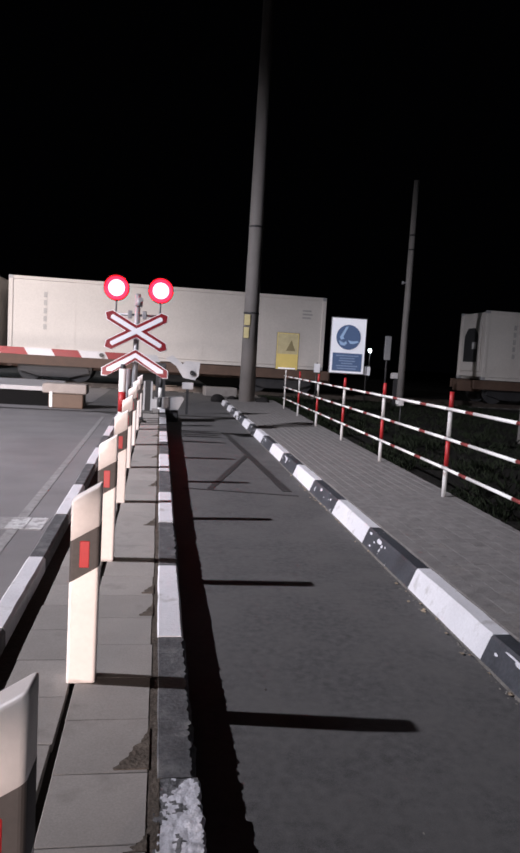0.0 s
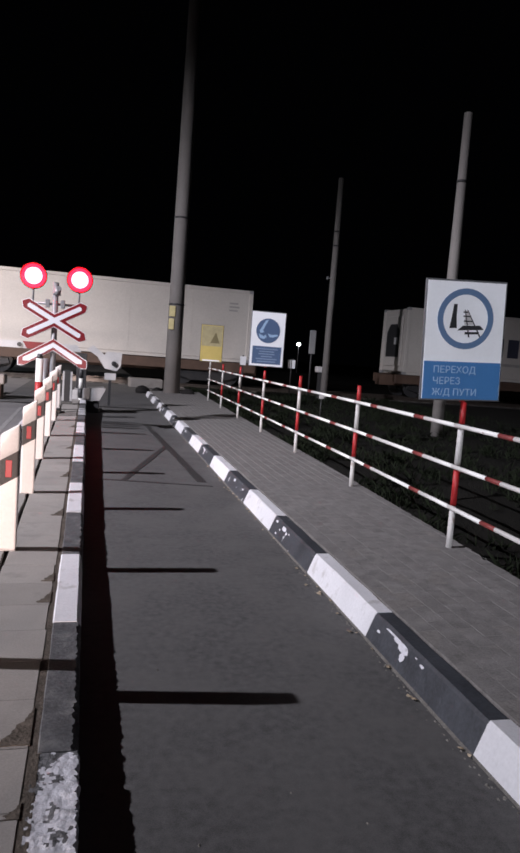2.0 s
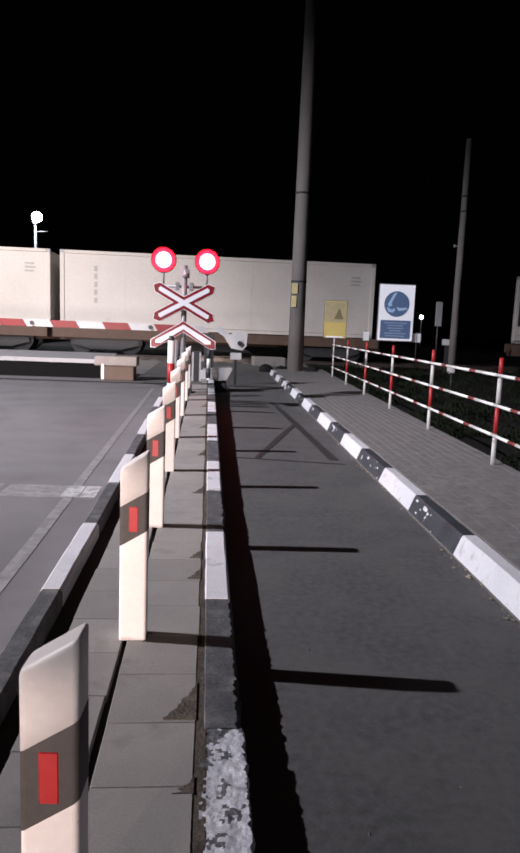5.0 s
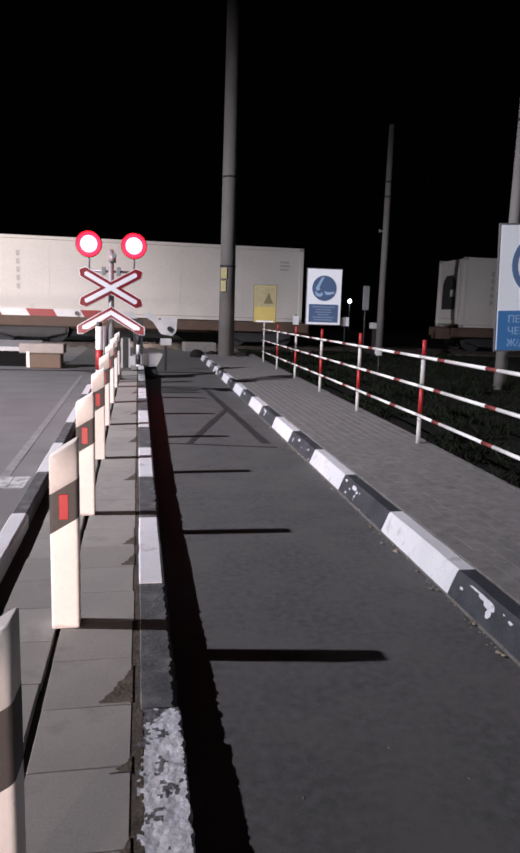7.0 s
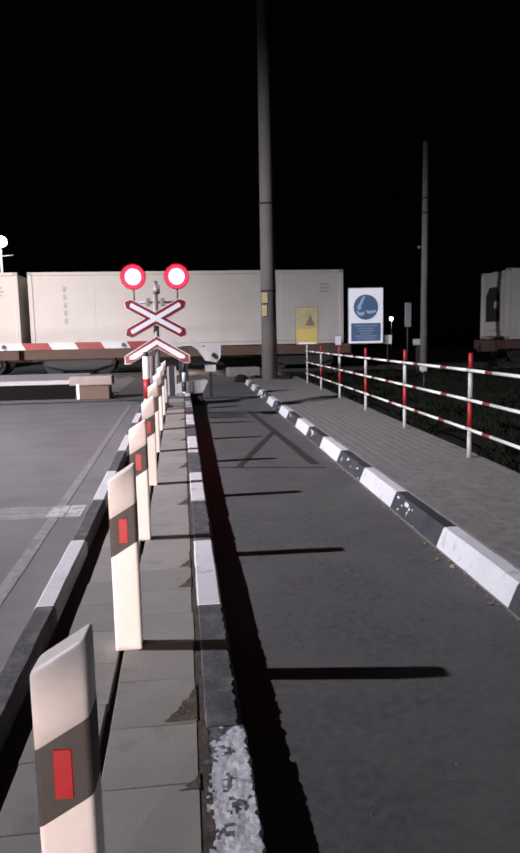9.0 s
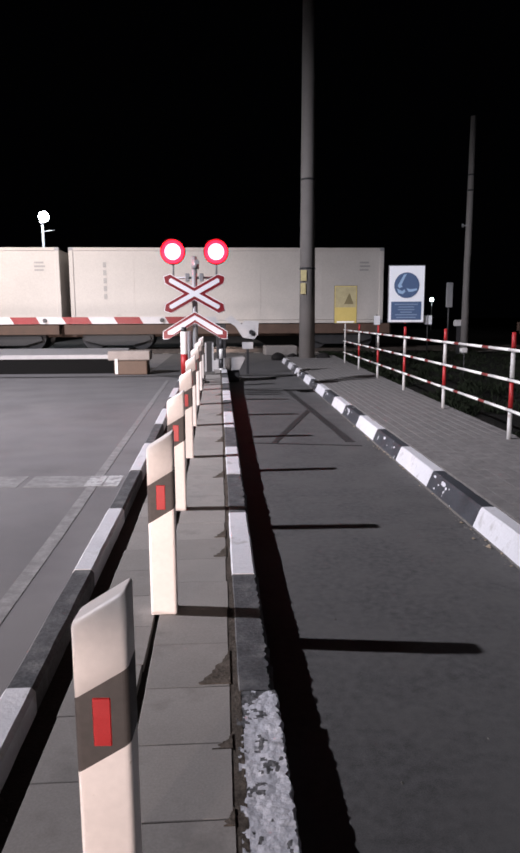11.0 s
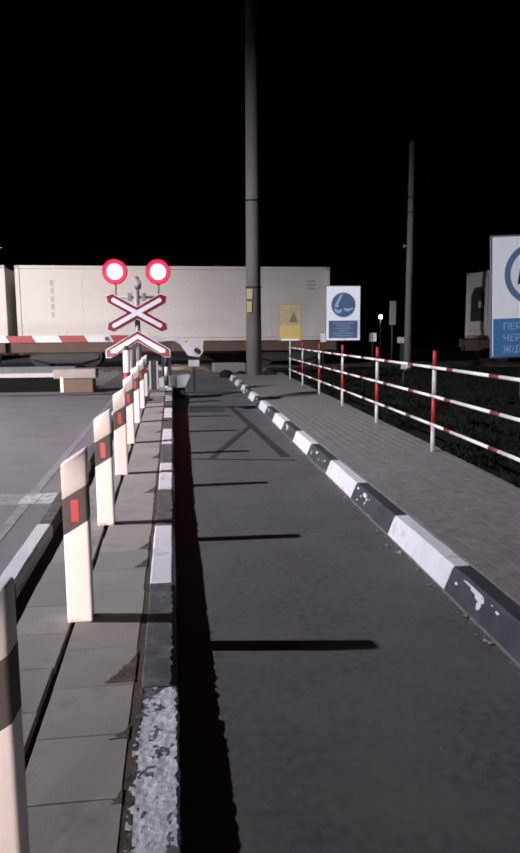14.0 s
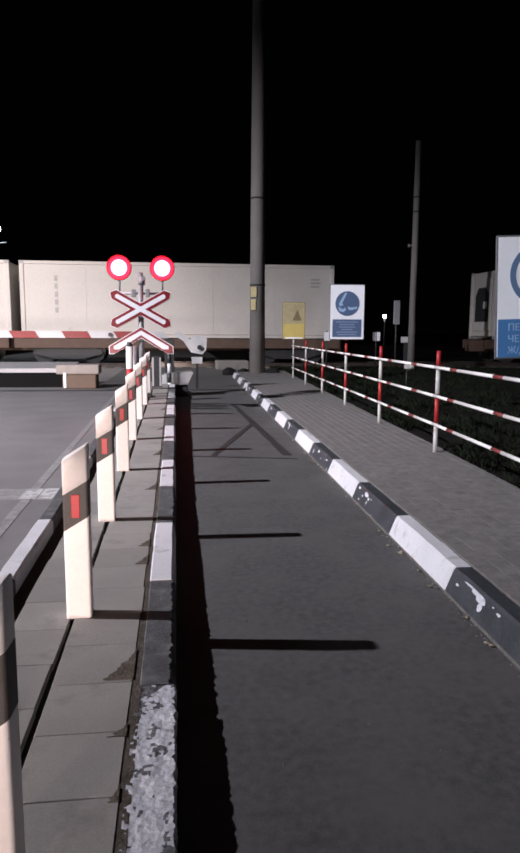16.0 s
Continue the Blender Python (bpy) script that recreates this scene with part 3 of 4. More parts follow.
for s, d, striped in ((10.6, -0.72, 1), (10.9, -0.66, 0)):
    ob = thing("guard_post", at(s, d, 0.1), "steel guard post beside the crossing signal", "post")
    part("tube", tube(bmesh.new(), (0, 0, 0), (0, 0, 1.02), 0.055, seg=16), PAINTW if striped else STEEL, ob)
    if striped:
        part("band", tube(bmesh.new(), (0, 0, 0.36), (0, 0, 0.67), 0.0565, seg=16), PAINTR, ob, "red band")
        part("cap", tube(bmesh.new(), (0, 0, 1.0), (0, 0, 1.09), 0.05, 0.035, seg=16), DARKM, ob, "black cap")

ob = thing("cable_pillar", at(12.75, -0.36, 0.13 + rise(12.75)), "narrow dark steel pillar with white edge strips", "pillar")
part("case", cubic(-0.08, 0.08, -0.07, 0.07, 0.0, 0.62, bevel=0.008), DARKM, ob)
for x in (-0.068, 0.068):
    part("edge_strip", cubic(x - 0.016, x + 0.016, -0.076, -0.068, 0.06, 0.6), PALE, ob, "pale strip")
part("plinth", cubic(-0.1, 0.1, -0.09, 0.09, 0.0, 0.045, bevel=0.006), FOOT, ob, "concrete plinth")

# ---- barrier ----
bar = thing("level_crossing_barrier", at(14.2, -0.05, 0.0), "closed red and white level crossing barrier with grey counterweight", "barrier")
part("cabinet", prism(bmesh.new(), [(-0.2, 0.22), (0.3, 0.26), (0.42, 0.5), (0.38, 0.53), (-0.2, 0.48)], -0.2, 0.25), STEEL, bar, "grey drive cabinet")
part("cabinet_end", cubic(-0.24, -0.13, -0.215, -0.19, 0.22, 0.46, bevel=0.006), PALE, bar, "pale end plate")
part("foot", cubic(-0.12, 0.3, -0.15, 0.2, 0.0, 0.24, bevel=0.02), DARKM, bar)
part("upright", cubic(-0.18, 0.02, -0.05, 0.1, 0.46, 1.2, bevel=0.01), DARKM, bar)
bm = prism(bmesh.new(), [(0.0, 1.30), (0.22, 1.16), (0.38, 0.92), (0.62, 0.88), (0.70, 0.98), (0.72, 1.26), (0.42, 1.27), (0.36, 1.20), (0.14, 1.38)], 0.0, 0.05)
part("counterweight", bm, PALE, bar, "pale grey counterweight plate")
part("counterweight_hub", tube(bmesh.new(), (0.56, -0.04, 1.03), (0.56, 0.0, 1.03), 0.05), DARKM, bar)
L = 7.4
for i in range(14):
    x1, x0 = -0.1 - L * i / 14, -0.1 - L * (i + 1) / 14
    part("stripe", prism(bmesh.new(), [(x0, 1.22), (x1, 1.22), (x1 - 0.085, 1.36), (x0 - 0.085, 1.36)], 0.0, 0.05), (PALE, BARR)[i % 2], bar)
for i in range(3):
    part("arm_lamp", tube(bmesh.new(), (-1.3 - 2.4 * i, -0.03, 1.29), (-1.3 - 2.4 * i, 0.0, 1.29), 0.045), DARKM, bar, "round dark lamp on the arm")
stub = thing("striped_post", at(13.9, -0.13, 0.1), "short white and dark striped steel post", "post")
for i in range(4):
    part("stripe", tube(bmesh.new(), (0, 0, 0.2 * i), (0, 0, 0.2 * i + 0.2), 0.04), (PAINTW, DARKM)[i % 2], stub)

ob = thing("marker_board", at(16.0, 0.51, 0.0), "small white marker board on a dark stand beyond the barrier", "board", "marker boards")
part("plate", cubic(-0.13, 0.13, -0.01, 0.01, 0.6, 0.76, bevel=0.005), PALE, ob)
part("stand", cubic(-0.03, 0.03, 0.01, 0.05, 0.0, 0.7), DARKM, ob)

# ---- raised road blocker before the track ----
for k, (d0, d1) in enumerate(((-9.3, -5.9), (-5.85, -2.5))):
    ob = thing("road_blocker", at(16.6, 0, 0), "raised steel road blocker plate with pale top edge", "road blocker", "road blockers")
    part("front", prism(bmesh.new(), [(d0, 0.0), (d1, 0.0), (d1, 0.36), (d0, 0.36)], 0.0, 0.05), VOID, ob, "black sheet for the shaded gap under the plate")
    bm = bmesh.new()
    vs = [bm.verts.new(v) for v in ((d0, -0.03, 0.36), (d1, -0.03, 0.36), (d1, 1.1, 0.50), (d0, 1.1, 0.50), (d0, -0.03, 0.46), (d1, -0.03, 0.46), (d1, 1.1, 0.57), (d0, 1.1, 0.57))]
    for f in ((0, 1, 2, 3), (4, 5, 6, 7), (0, 1, 5, 4), (1, 2, 6, 5), (2, 3, 7, 6), (3, 0, 4, 7)):
        bm.faces.new([vs[i] for i in f])
    bmesh.ops.recalc_face_normals(bm, faces=bm.faces)
    part("lifting_plate", bm, STEEL, ob, "pale worn lifting plate")
    for x in (d0 + 0.2, (d0 + d1) / 2, d1 - 0.2):
        part("strut", cubic(x - 0.05, x + 0.05, 0.8, 0.9, 0.0, 0.5), DARKM, ob)
ob = thing("blocker_box", at(16.3, -2.25, 0), "rusty tan steel box at the end of the blocker", "box")
part("case", cubic(-0.42, 0.36, -0.2, 0.4, 0, 0.33, bevel=0.02), TAN, ob)
part("side_plate", cubic(-0.40, -0.33, -0.215, -0.19, 0.02, 0.38, bevel=0.005), PAINTW, ob)
part("lid", cubic(-0.58, 0.42, -0.1, 0.5, 0.335, 0.56, bevel=0.02), LIDTAN, ob, "pale dusty upper casing")

# ---- railway ----
solid("ballast_bed", sheet(bmesh.new(), [(-90, 25.6), (90, 25.6), (90, 30.2), (-90, 30.2)], -0.4, -0.04), BALLAST, at(0, 0), "dark stone ballast under the railway track", "ballast", kind="structure")
for s in (27.06, 28.58):
    bm = bmesh.new()
    box(bm, -90, 90, s - 0.036, s + 0.036, 0.08, 0.12)
    box(bm, -90, 90, s - 0.01, s + 0.01, -0.02, 0.085)
    box(bm, -90, 90, s - 0.07, s + 0.07, -0.04, -0.015)
    solid("rail_track", bm, RAIL, at(0, 0), "worn steel railway rail", "rail", "rails", kind="structure")
bm = bmesh.new()
for i in range(140):
    box(bm, -42 + 0.6 * i, -41.75 + 0.6 * i, 26.5, 29.1, -0.05, -0.038)
solid("sleepers", bm, SLAB, at(0, 0), "grey concrete railway sleepers", "sleepers", kind="stuff")

CS, CZ, CH, CL, CW = 26.6, 1.12, 2.9, 12.19, 2.44


def container():
    ob = thing("shipping_container", at(CS, -15.1, CZ), "white refrigerated shipping container on a flat wagon", "container", "containers on the train")
    part("body", cubic(0.04, CL - 0.04, 0.03, CW - 0.03, 0.13, CH - 0.05, bevel=0.02), BOXW, ob)
    for z in (0.0, CH - 0.13):
        for y in (0, CW - 0.12):
            part("side_beam", cubic(0.16, CL - 0.16, y, y + 0.12, z + 0.005, z + 0.125, bevel=0.01), BOXW, ob)
    for x in (0.0, CL - 0.16):
        for y in (0.0, CW - 0.16):
            part("corner_post", cubic(x, x + 0.16, y, y + 0.16, 0.12, CH - 0.12, bevel=0.01), BOXW, ob)
            for z in (0, CH - 0.12):
                part("corner_casting", cubic(x - 0.002, x + 0.162, y - 0.004, y + 0.162, z, z + 0.12, bevel=0.01), STEEL, ob)
    for i in range(4):
        part("door_bar", tube(bmesh.new(), (-0.03, 0.4 + 0.55 * i, 0.2), (-0.03, 0.4 + 0.55 * i, CH - 0.2), 0.022), STEEL, ob)
    for i in range(5):
        part("marking_bar", cubic(1.28, 1.4, 0.02, 0.031, 0.95 + 0.3 * i, 1.15 + 0.3 * i), MARKG, ob, "grey upright mark")
    for i in range(3):
        part("marking_bar", cubic(CL - 0.95, CL - 0.6 + 0.06 * (i % 2), 0.02, 0.031, 2.3 - 0.14 * i, 2.37 - 0.14 * i), MARKG, ob, "grey mark")
    for i in range(1, 5):
        part("panel_seam", cubic(CL * i / 5 - 0.012, CL * i / 5 + 0.012, 0.022, 0.0315, 0.14, CH - 0.14), BOXW, ob)
    return ob


def wagon():
    ob = thing("flat_wagon", at(CS, -15.4, 0), "dark brown steel container flat wagon", "wagon", "wagons of the train")
    L2 = CL + 0.6
    for y in (0.05, CW - 0.2):
        part("side_sill", cubic(0, L2, y, y + 0.15, 0.72, 1.1, bevel=0.01), BROWN, ob)
    part("centre_sill", cubic(-0.3, L2 + 0.3, 1.0, 1.44, 0.6, 1.05, bevel=0.01), BROWN, ob)
    for i in range(7):
        part("cross_beam", cubic(0.3 + 1.98 * i, 0.5 + 1.98 * i, 0.2, CW - 0.2, 0.78, 1.05), BROWN, ob)
    for x in (0.1, L2 - 0.1):
        part("coupler", cubic(x - 0.35, x + 0.35, 1.1, 1.34, 0.85, 1.05, bevel=0.02), DARKM, ob)
    for cx in (2.0, L2 - 2.0):
        bog = part("bogie", prism(bmesh.new(), [(cx - 1.3, 0.5), (cx - 0.6, 0.3), (cx + 0.6, 0.3), (cx + 1.3, 0.5), (cx + 1.25, 0.68), (cx + 0.5, 0.75), (cx - 0.5, 0.75), (cx - 1.25, 0.68)], 0.22, 0.36), DARKM, ob, "dark cast bogie frame")
        part("side_frame", prism(bmesh.new(), [(cx - 1.3, 0.5), (cx - 0.6, 0.3), (cx + 0.6, 0.3), (cx + 1.3, 0.5), (cx + 1.25, 0.68), (cx - 1.25, 0.68)], CW - 0.36, CW - 0.22), DARKM, bog)
        for wx in (cx - 0.92, cx + 0.92):
            for y in (0.40, CW - 0.53):
                part("wheel", tube(tube(bmesh.new(), (wx, y, 0.595), (wx, y + 0.13, 0.595), 0.475, seg=28), (wx, y - 0.12, 0.595), (wx, y, 0.595), 0.12), DARKM, bog)
            part("axle", tube(bmesh.new(), (wx, 0.45, 0.595), (wx, CW - 0.45, 0.595), 0.08), DARKM, bog)
    return ob


def cooling_unit(ob):
    """The machinery recess in a refrigerated container's end."""
    unit = part("cooling_unit", cubic(-0.02, 0.03, 0.35, CW - 0.35, 0.35, CH - 0.35, bevel=0.015), BOXW, ob, "white cooling unit panel")
    part("fan_recess", prism(bmesh.new(), [(0.0, 0.0), (1.25, 0.0), (1.25, 1.15), (0.95, 1.45), (0.3, 1.45), (0.0, 1.1)], -0.012, 0.012), DARKM, unit, "dark fan opening").matrix_basis = pose(-0.022, CW - 0.6, 0.75, 0, 0, -90)
    part("control_box", cubic(-0.05, -0.03, 0.68, 1.05, 1.3, 1.6, bevel=0.01), PALE, unit)


box_one, wagon_one = container(), wagon()
MID, NEXT = -5.85, 13.2
copy_thing(box_one, at(CS, MID, CZ))
box_far = copy_thing(box_one, at(CS, NEXT, CZ))
box_one.matrix_basis = at(CS, MID - CL - 0.36, CZ)
copy_thing(wagon_one, at(CS, MID - 0.3, 0))
copy_thing(wagon_one, at(CS, NEXT - 0.3, 0))
wagon_one.matrix_basis = at(CS, MID - CL - 1.1, 0)
for ob in [c for c in box_far.children if c.name.startswith("door_bar")]:
    bpy.data.objects.remove(ob)
cooling_unit(box_far)
# the owner's mark on one box, as plain shapes
for i in range(6):
    x = 1.9 + 0.79 * i
    part("mark", cubic(x, x + 0.56, 0.018, 0.031, 1.08, 1.9), MARK, box_far, "dark slate block of the owner's mark")
part("mark_ring", ring(bmesh.new(), 7.17, 1.47, 0.22, 0.44, 0.018, 0.031), MARK, box_far, "dark ring of the owner's mark")
part("mark_dot", prism(bmesh.new(), disc(7.17, 1.47, 0.2), 0.018, 0.031), MARKR, box_far, "red dot of the owner's mark")
part("mark_leaf", prism(bmesh.new(), [(7.3, 1.92), (7.45, 2.12), (7.9, 2.02), (7.65, 1.86)], 0.018, 0.031), MARK, box_far, "dark leaf shape")
for i in range(4):
    part("mark", prism(bmesh.new(), [(8.05 + 0.45 * i, 1.12), (8.38 + 0.45 * i, 1.12), (8.38 + 0.45 * i, 1.62), (8.05 + 0.45 * i, 1.62)], 0.018, 0.031), MARKG, box_far, "grey block of the owner's mark")
part("mark_line", cubic(4.8, 6.9, 0.018, 0.031, 0.68, 0.8), MARKG, box_far, "thin grey line under the mark")

# ---- far lamps ----
# Unseen pole and shade, added so the street light fades up the masts.
ob = thing("street_lamp", at(4.4, -13.5, -0.07), "unseen steel street lamp across the road, its shade added to dim mast tops", "street lamp")
part("pole", tube(bmesh.new(), (-0.9, 0, 0), (-0.9, 0, 10.5), 0.11, 0.06, 16), STEEL, ob)
part("arm", tube(bmesh.new(), (-0.95, 0, 10.6), (0.0, 0, 10.66), 0.035), STEEL, ob)
bm = bmesh.new()
bmesh.ops.create_cone(bm, cap_ends=False, segments=32, radius1=0.6, radius2=0.25, depth=0.3, matrix=Matrix.Translation((0, 0, 10.415)))
bmesh.ops.contextual_create(bm, geom=[e for e in bm.edges if e.is_boundary and e.verts[0].co.z > 10.5])
bmesh.ops.solidify(bm, geom=bm.faces[:], thickness=0.006)
part("shade", bm, DARKM, ob, "wide unseen shade that keeps light off the mast tops")

ob = thing("street_lamp", pose(-16.4, 40, -0.07), "tall steel street lamp, lit, behind the train", "street lamp")
part("pole", tube(bmesh.new(), (0, 0, 0), (0, 0, 7.1), 0.11, 0.07, 16), STEEL, ob)
part("arm", tube(bmesh.new(), (0, 0, 6.55), (0.75, 0, 6.6), 0.03), STEEL, ob)
hd = part("head", tube(bmesh.new(), (0, 0, 6.95), (0, 0, 7.1), 0.09, 0.2, 16), STEEL, ob, "lamp socket")
# The lamp's round glare is built as a glowing globe.
bm = bmesh.new()
bmesh.ops.create_uvsphere(bm, u_segments=24, v_segments=14, radius=0.31, matrix=Matrix.Translation((0.1, 0, 7.4)))
for f in bm.faces:
    f.smooth = True
part("globe", bm, LAMP_ON, hd, "white globe sized to the lamp's glare")
ob = thing("street_lamp", pose(13.2, 80, -0.07), "small distant lit lamp on a post beyond the track", "street lamp")
part("pole", tube(bmesh.new(), (0, 0, 0), (0, 0, 3.3), 0.06, 0.05, 10), STEEL, ob)
bm = bmesh.new()
bmesh.ops.create_uvsphere(bm, u_segments=14, v_segments=8, radius=0.22, matrix=Matrix.Translation((0, 0, 3.42)))
part("globe", bm, FAR_ON, ob, "glowing white globe")

# ---- dark stones round the foot of the mast ----
for s_, d_, r_, seed in ((19.35, 2.86, 0.19, 1), (21.3, 1.72, 0.22, 2), (21.8, 2.2, 0.16, 3)):
    bm = bmesh.new()
    bmesh.ops.create_icosphere(bm, subdivisions=3, radius=r_)
    for v in bm.verts:
        v.co *= 1 + 0.28 * noise.noise(v.co * (3.2 / r_ * 0.2) + Vector((seed * 7, 0, 0)))
        v.co.z = max(v.co.z * 0.8, -0.4 * r_)
    solid("stone", bm, ROCK, at(s_, d_, 0.12 + 0.38 * r_ if s_ < 20 else 0.36 * r_, 40 * seed), "dark rough stone lying by the mast", "stone", "stones by the mast")
solid("concrete_block", cubic(-0.58, 0.58, -0.4, 0.4, 0.0, 0.33, bevel=0.025), CONC, at(24.5, 2.05, 0.0, 3), "low grey concrete block beside the crossing", "block")

ob = thing("stake", at(14.0, 5.04, 0.0), "thin stake with a small pale tag in the verge", "stake")
part("rod", tube(bmesh.new(), (0, 0, 0), (0, 0, 0.62), 0.012, seg=8), DARKM, ob)
part("tag", cubic(-0.06, 0.06, -0.016, -0.008, 0.58, 0.68, bevel=0.003), PALE, ob, "small pale tag")

# ---- grass and litter ----


def tufts(name, spots, label, hmin, hmax, seed):
    rng = random.Random(seed)
    verts, faces = [], []
    for s, d in spots:
        z = 0.08
        for _ in range(5):
            a, lean, h, w = rng.uniform(0, 6.28), rng.uniform(0.02, 0.14), rng.uniform(hmin, hmax) * (1.0 + 0.7 * noise.noise((s, d, 1))), rng.uniform(0.003, 0.012)
            x, y = d + rng.uniform(-0.05, 0.05), s + rng.uniform(-0.05, 0.05)
            ca, sa = math.cos(a), math.sin(a)
            n = len(verts)
            verts += [(x - sa * w, y + ca * w, z), (x + sa * w, y - ca * w, z), (x + ca * lean * 0.4, y + sa * lean * 0.4, z + h * 0.6), (x + ca * lean, y + sa * lean, z + h)]
            faces += [(n, n + 1, n + 2), (n + 2, n + 3, n)]
    me = bpy.data.meshes.new(name)
    me.from_pydata(verts, [], faces)
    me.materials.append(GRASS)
    ob = new(name, me)
    ob.matrix_basis = at(0, 0)
    return tagged(ob, label, "grass", kind="stuff")


# the verge beyond the railing lies a little below the pavement
bm = bmesh.new()
n_s, n_d = 60, 30
grid = [[bm.verts.new((fence_d(-4 + i * 0.5) + 0.14 + j * j * 0.022, -4 + i * 0.5, 0.085 + (0.07 * noise.noise((i * 0.4, j * 0.5, 2)) if j else 0.0) - 0.004 * j)) for j in range(n_d)] for i in range(n_s)]
for i in range(n_s - 1):
    for j in range(n_d - 1):
        bm.faces.new((grid[i][j], grid[i][j + 1], grid[i + 1][j + 1], grid[i + 1][j])).smooth = True
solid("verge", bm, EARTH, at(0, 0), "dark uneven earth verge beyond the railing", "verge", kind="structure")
rng = random.Random(4)
spots = []
for _ in range(6500):
    s = rng.uniform(0.0, 24)
    d = fence_d(s) + 0.2 + rng.random() ** 1.6 * 8
    if noise.noise((s * 0.9, d * 1.1, 7)) + 0.5 * noise.noise((s * 2.7, d * 2.7, 3)) > -0.08:
        spots.append((s, d))
tufts("grass", spots, "dark low grass and weeds on the verge", 0.04, 0.16, 5)

# ---- kerbs ----


def kerb_mesh(name, length, width, height, front, material, seed, worn=0.0, foot=0.0, flakes=()):
    """A kerb stone along y from 0; its front face (towards -x) leans back by front; its foot is bare concrete;
    flakes (along, up the face, half length, half height) are places where older white paint shows."""
    bm = bmesh.new()
    c = 0.014
    prof = [(-foot, -0.12), (-foot, 0.003), (0, 0.013), (front, height - c), (front + c * 0.8, height), (width - c, height), (width, height - c), (width, -0.12)]
    rows, n = [], 80 if worn else 22
    for k in range(n):
        y = 0.0006 + (length - 0.0012) * k / (n - 1)
        row = []
        for x, z in prof:
            chip = worn * (noise.noise((x * 14, y * 26, seed + 9)) + 0.7 * noise.noise((x * 30, y * 75, seed + 4)) - 0.25) if z > 0.05 else 0.0
            row.append(bm.verts.new((x + 0.003 * noise.noise((x * 9, y * 5, seed)) + (chip if x < 0.06 else 0), y, z + (0.004 * noise.noise((x * 7, y * 4, seed + 5)) - 0.25 * max(0.0, chip) if z > 0.05 else 0))))
        rows.append(row)
    for lo, hi in zip(rows, rows[1:]):
        for i in range(len(prof) - 1):
            bm.faces.new((lo[i], hi[i], hi[i + 1], lo[i + 1])).material_index = 1 if i < 2 else 0
    bm.faces.new(rows[0])
    bm.faces.new(rows[-1][::-1])
    bmesh.ops.recalc_face_normals(bm, faces=bm.faces)
    for j, (y0, u0, ry, ru) in enumerate(flakes):
        spot = []
        for a in range(14):
            turn = 2 * math.pi * a / 14
            reach = 1 + 0.45 * noise.noise((math.cos(turn) * 1.3, math.sin(turn) * 1.3, seed + 5 * j))
            y, u = y0 + ry * reach * math.cos(turn), min(0.985, u0 + ru * reach * math.sin(turn))
            ends = []
            for x, z in prof[2:4]:
                lift = 0.004 * noise.noise((x * 7, y * 4, seed + 5)) if z > 0.05 else 0.0
                ends.append(Vector((x + 0.003 * noise.noise((x * 9, y * 5, seed)), y, z + lift)))
            spot.append(bm.verts.new(ends[0].lerp(ends[1], u) + Vector((-0.0013 - 0.0003 * j, 0, 0.0005))))
        bm.faces.new(spot).material_index = 2
    return mesh(name, bm, [material, FOOT, KWORN])


def flaking_kerb(name, length, width, height, seed):
    """A kerb stone along y whose thick white paint has broken into flakes over bare concrete."""
    rng = random.Random(seed)
    bm = bmesh.new()
    nx, ny = 22, 130
    rows = []
    for k in range(ny):
        y = 0.0006 + (length - 0.0012) * k / (ny - 1)
        edge = -0.001 + 0.009 * noise.noise((seed, y * 28, 1)) + 0.006 * noise.noise((seed, y * 80, 2))
        row = [bm.verts.new((0, y, -0.12)), bm.verts.new((0, y, 0.07))]
        for i in range(nx):
            u = i / (nx - 1)
            inner = 0 < i < nx - 1 and 0 < k < ny - 1
            x = edge + (width - edge) * u + (rng.uniform(-0.003, 0.003) if inner else 0)
            lump = 0.0055 * (0.45 - noise.voronoi((x * 46, y * 46, seed))[0][0]) + 0.003 * noise.noise((x * 20, y * 20, seed + 3))
            row.append(bm.verts.new((x, y + (rng.uniform(-0.002, 0.002) if inner else 0), height + lump - (0.012 if i == 0 else 0))))
        row.append(bm.verts.new((width, y, -0.12)))
        rows.append(row)
    for lo, hi in zip(rows, rows[1:]):
        for i in range(len(lo) - 1):
            f = bm.faces.new((lo[i], hi[i], hi[i + 1], lo[i + 1]))
            c = f.calc_center_median()
            bare = 1.1 * noise.noise((c.x * 22, c.y * 12, seed + 7)) + 0.6 * noise.noise((c.x * 60, c.y * 60, seed + 8))
            bare += max(0.0, c.x / width - 0.55) * max(0.6, 3.4 - 6.0 * c.y) + max(0.0, 0.05 - c.y) * 12
            f.material_index = 1 if bare > 0.5 or i < 2 and rng.random() < 0.3 else 0
    bm.faces.new(rows[0])
    bm.faces.new(rows[-1][::-1])
    bmesh.ops.recalc_face_normals(bm, faces=bm.faces)
    return mesh(name, bm, [KWORN, KBARE])


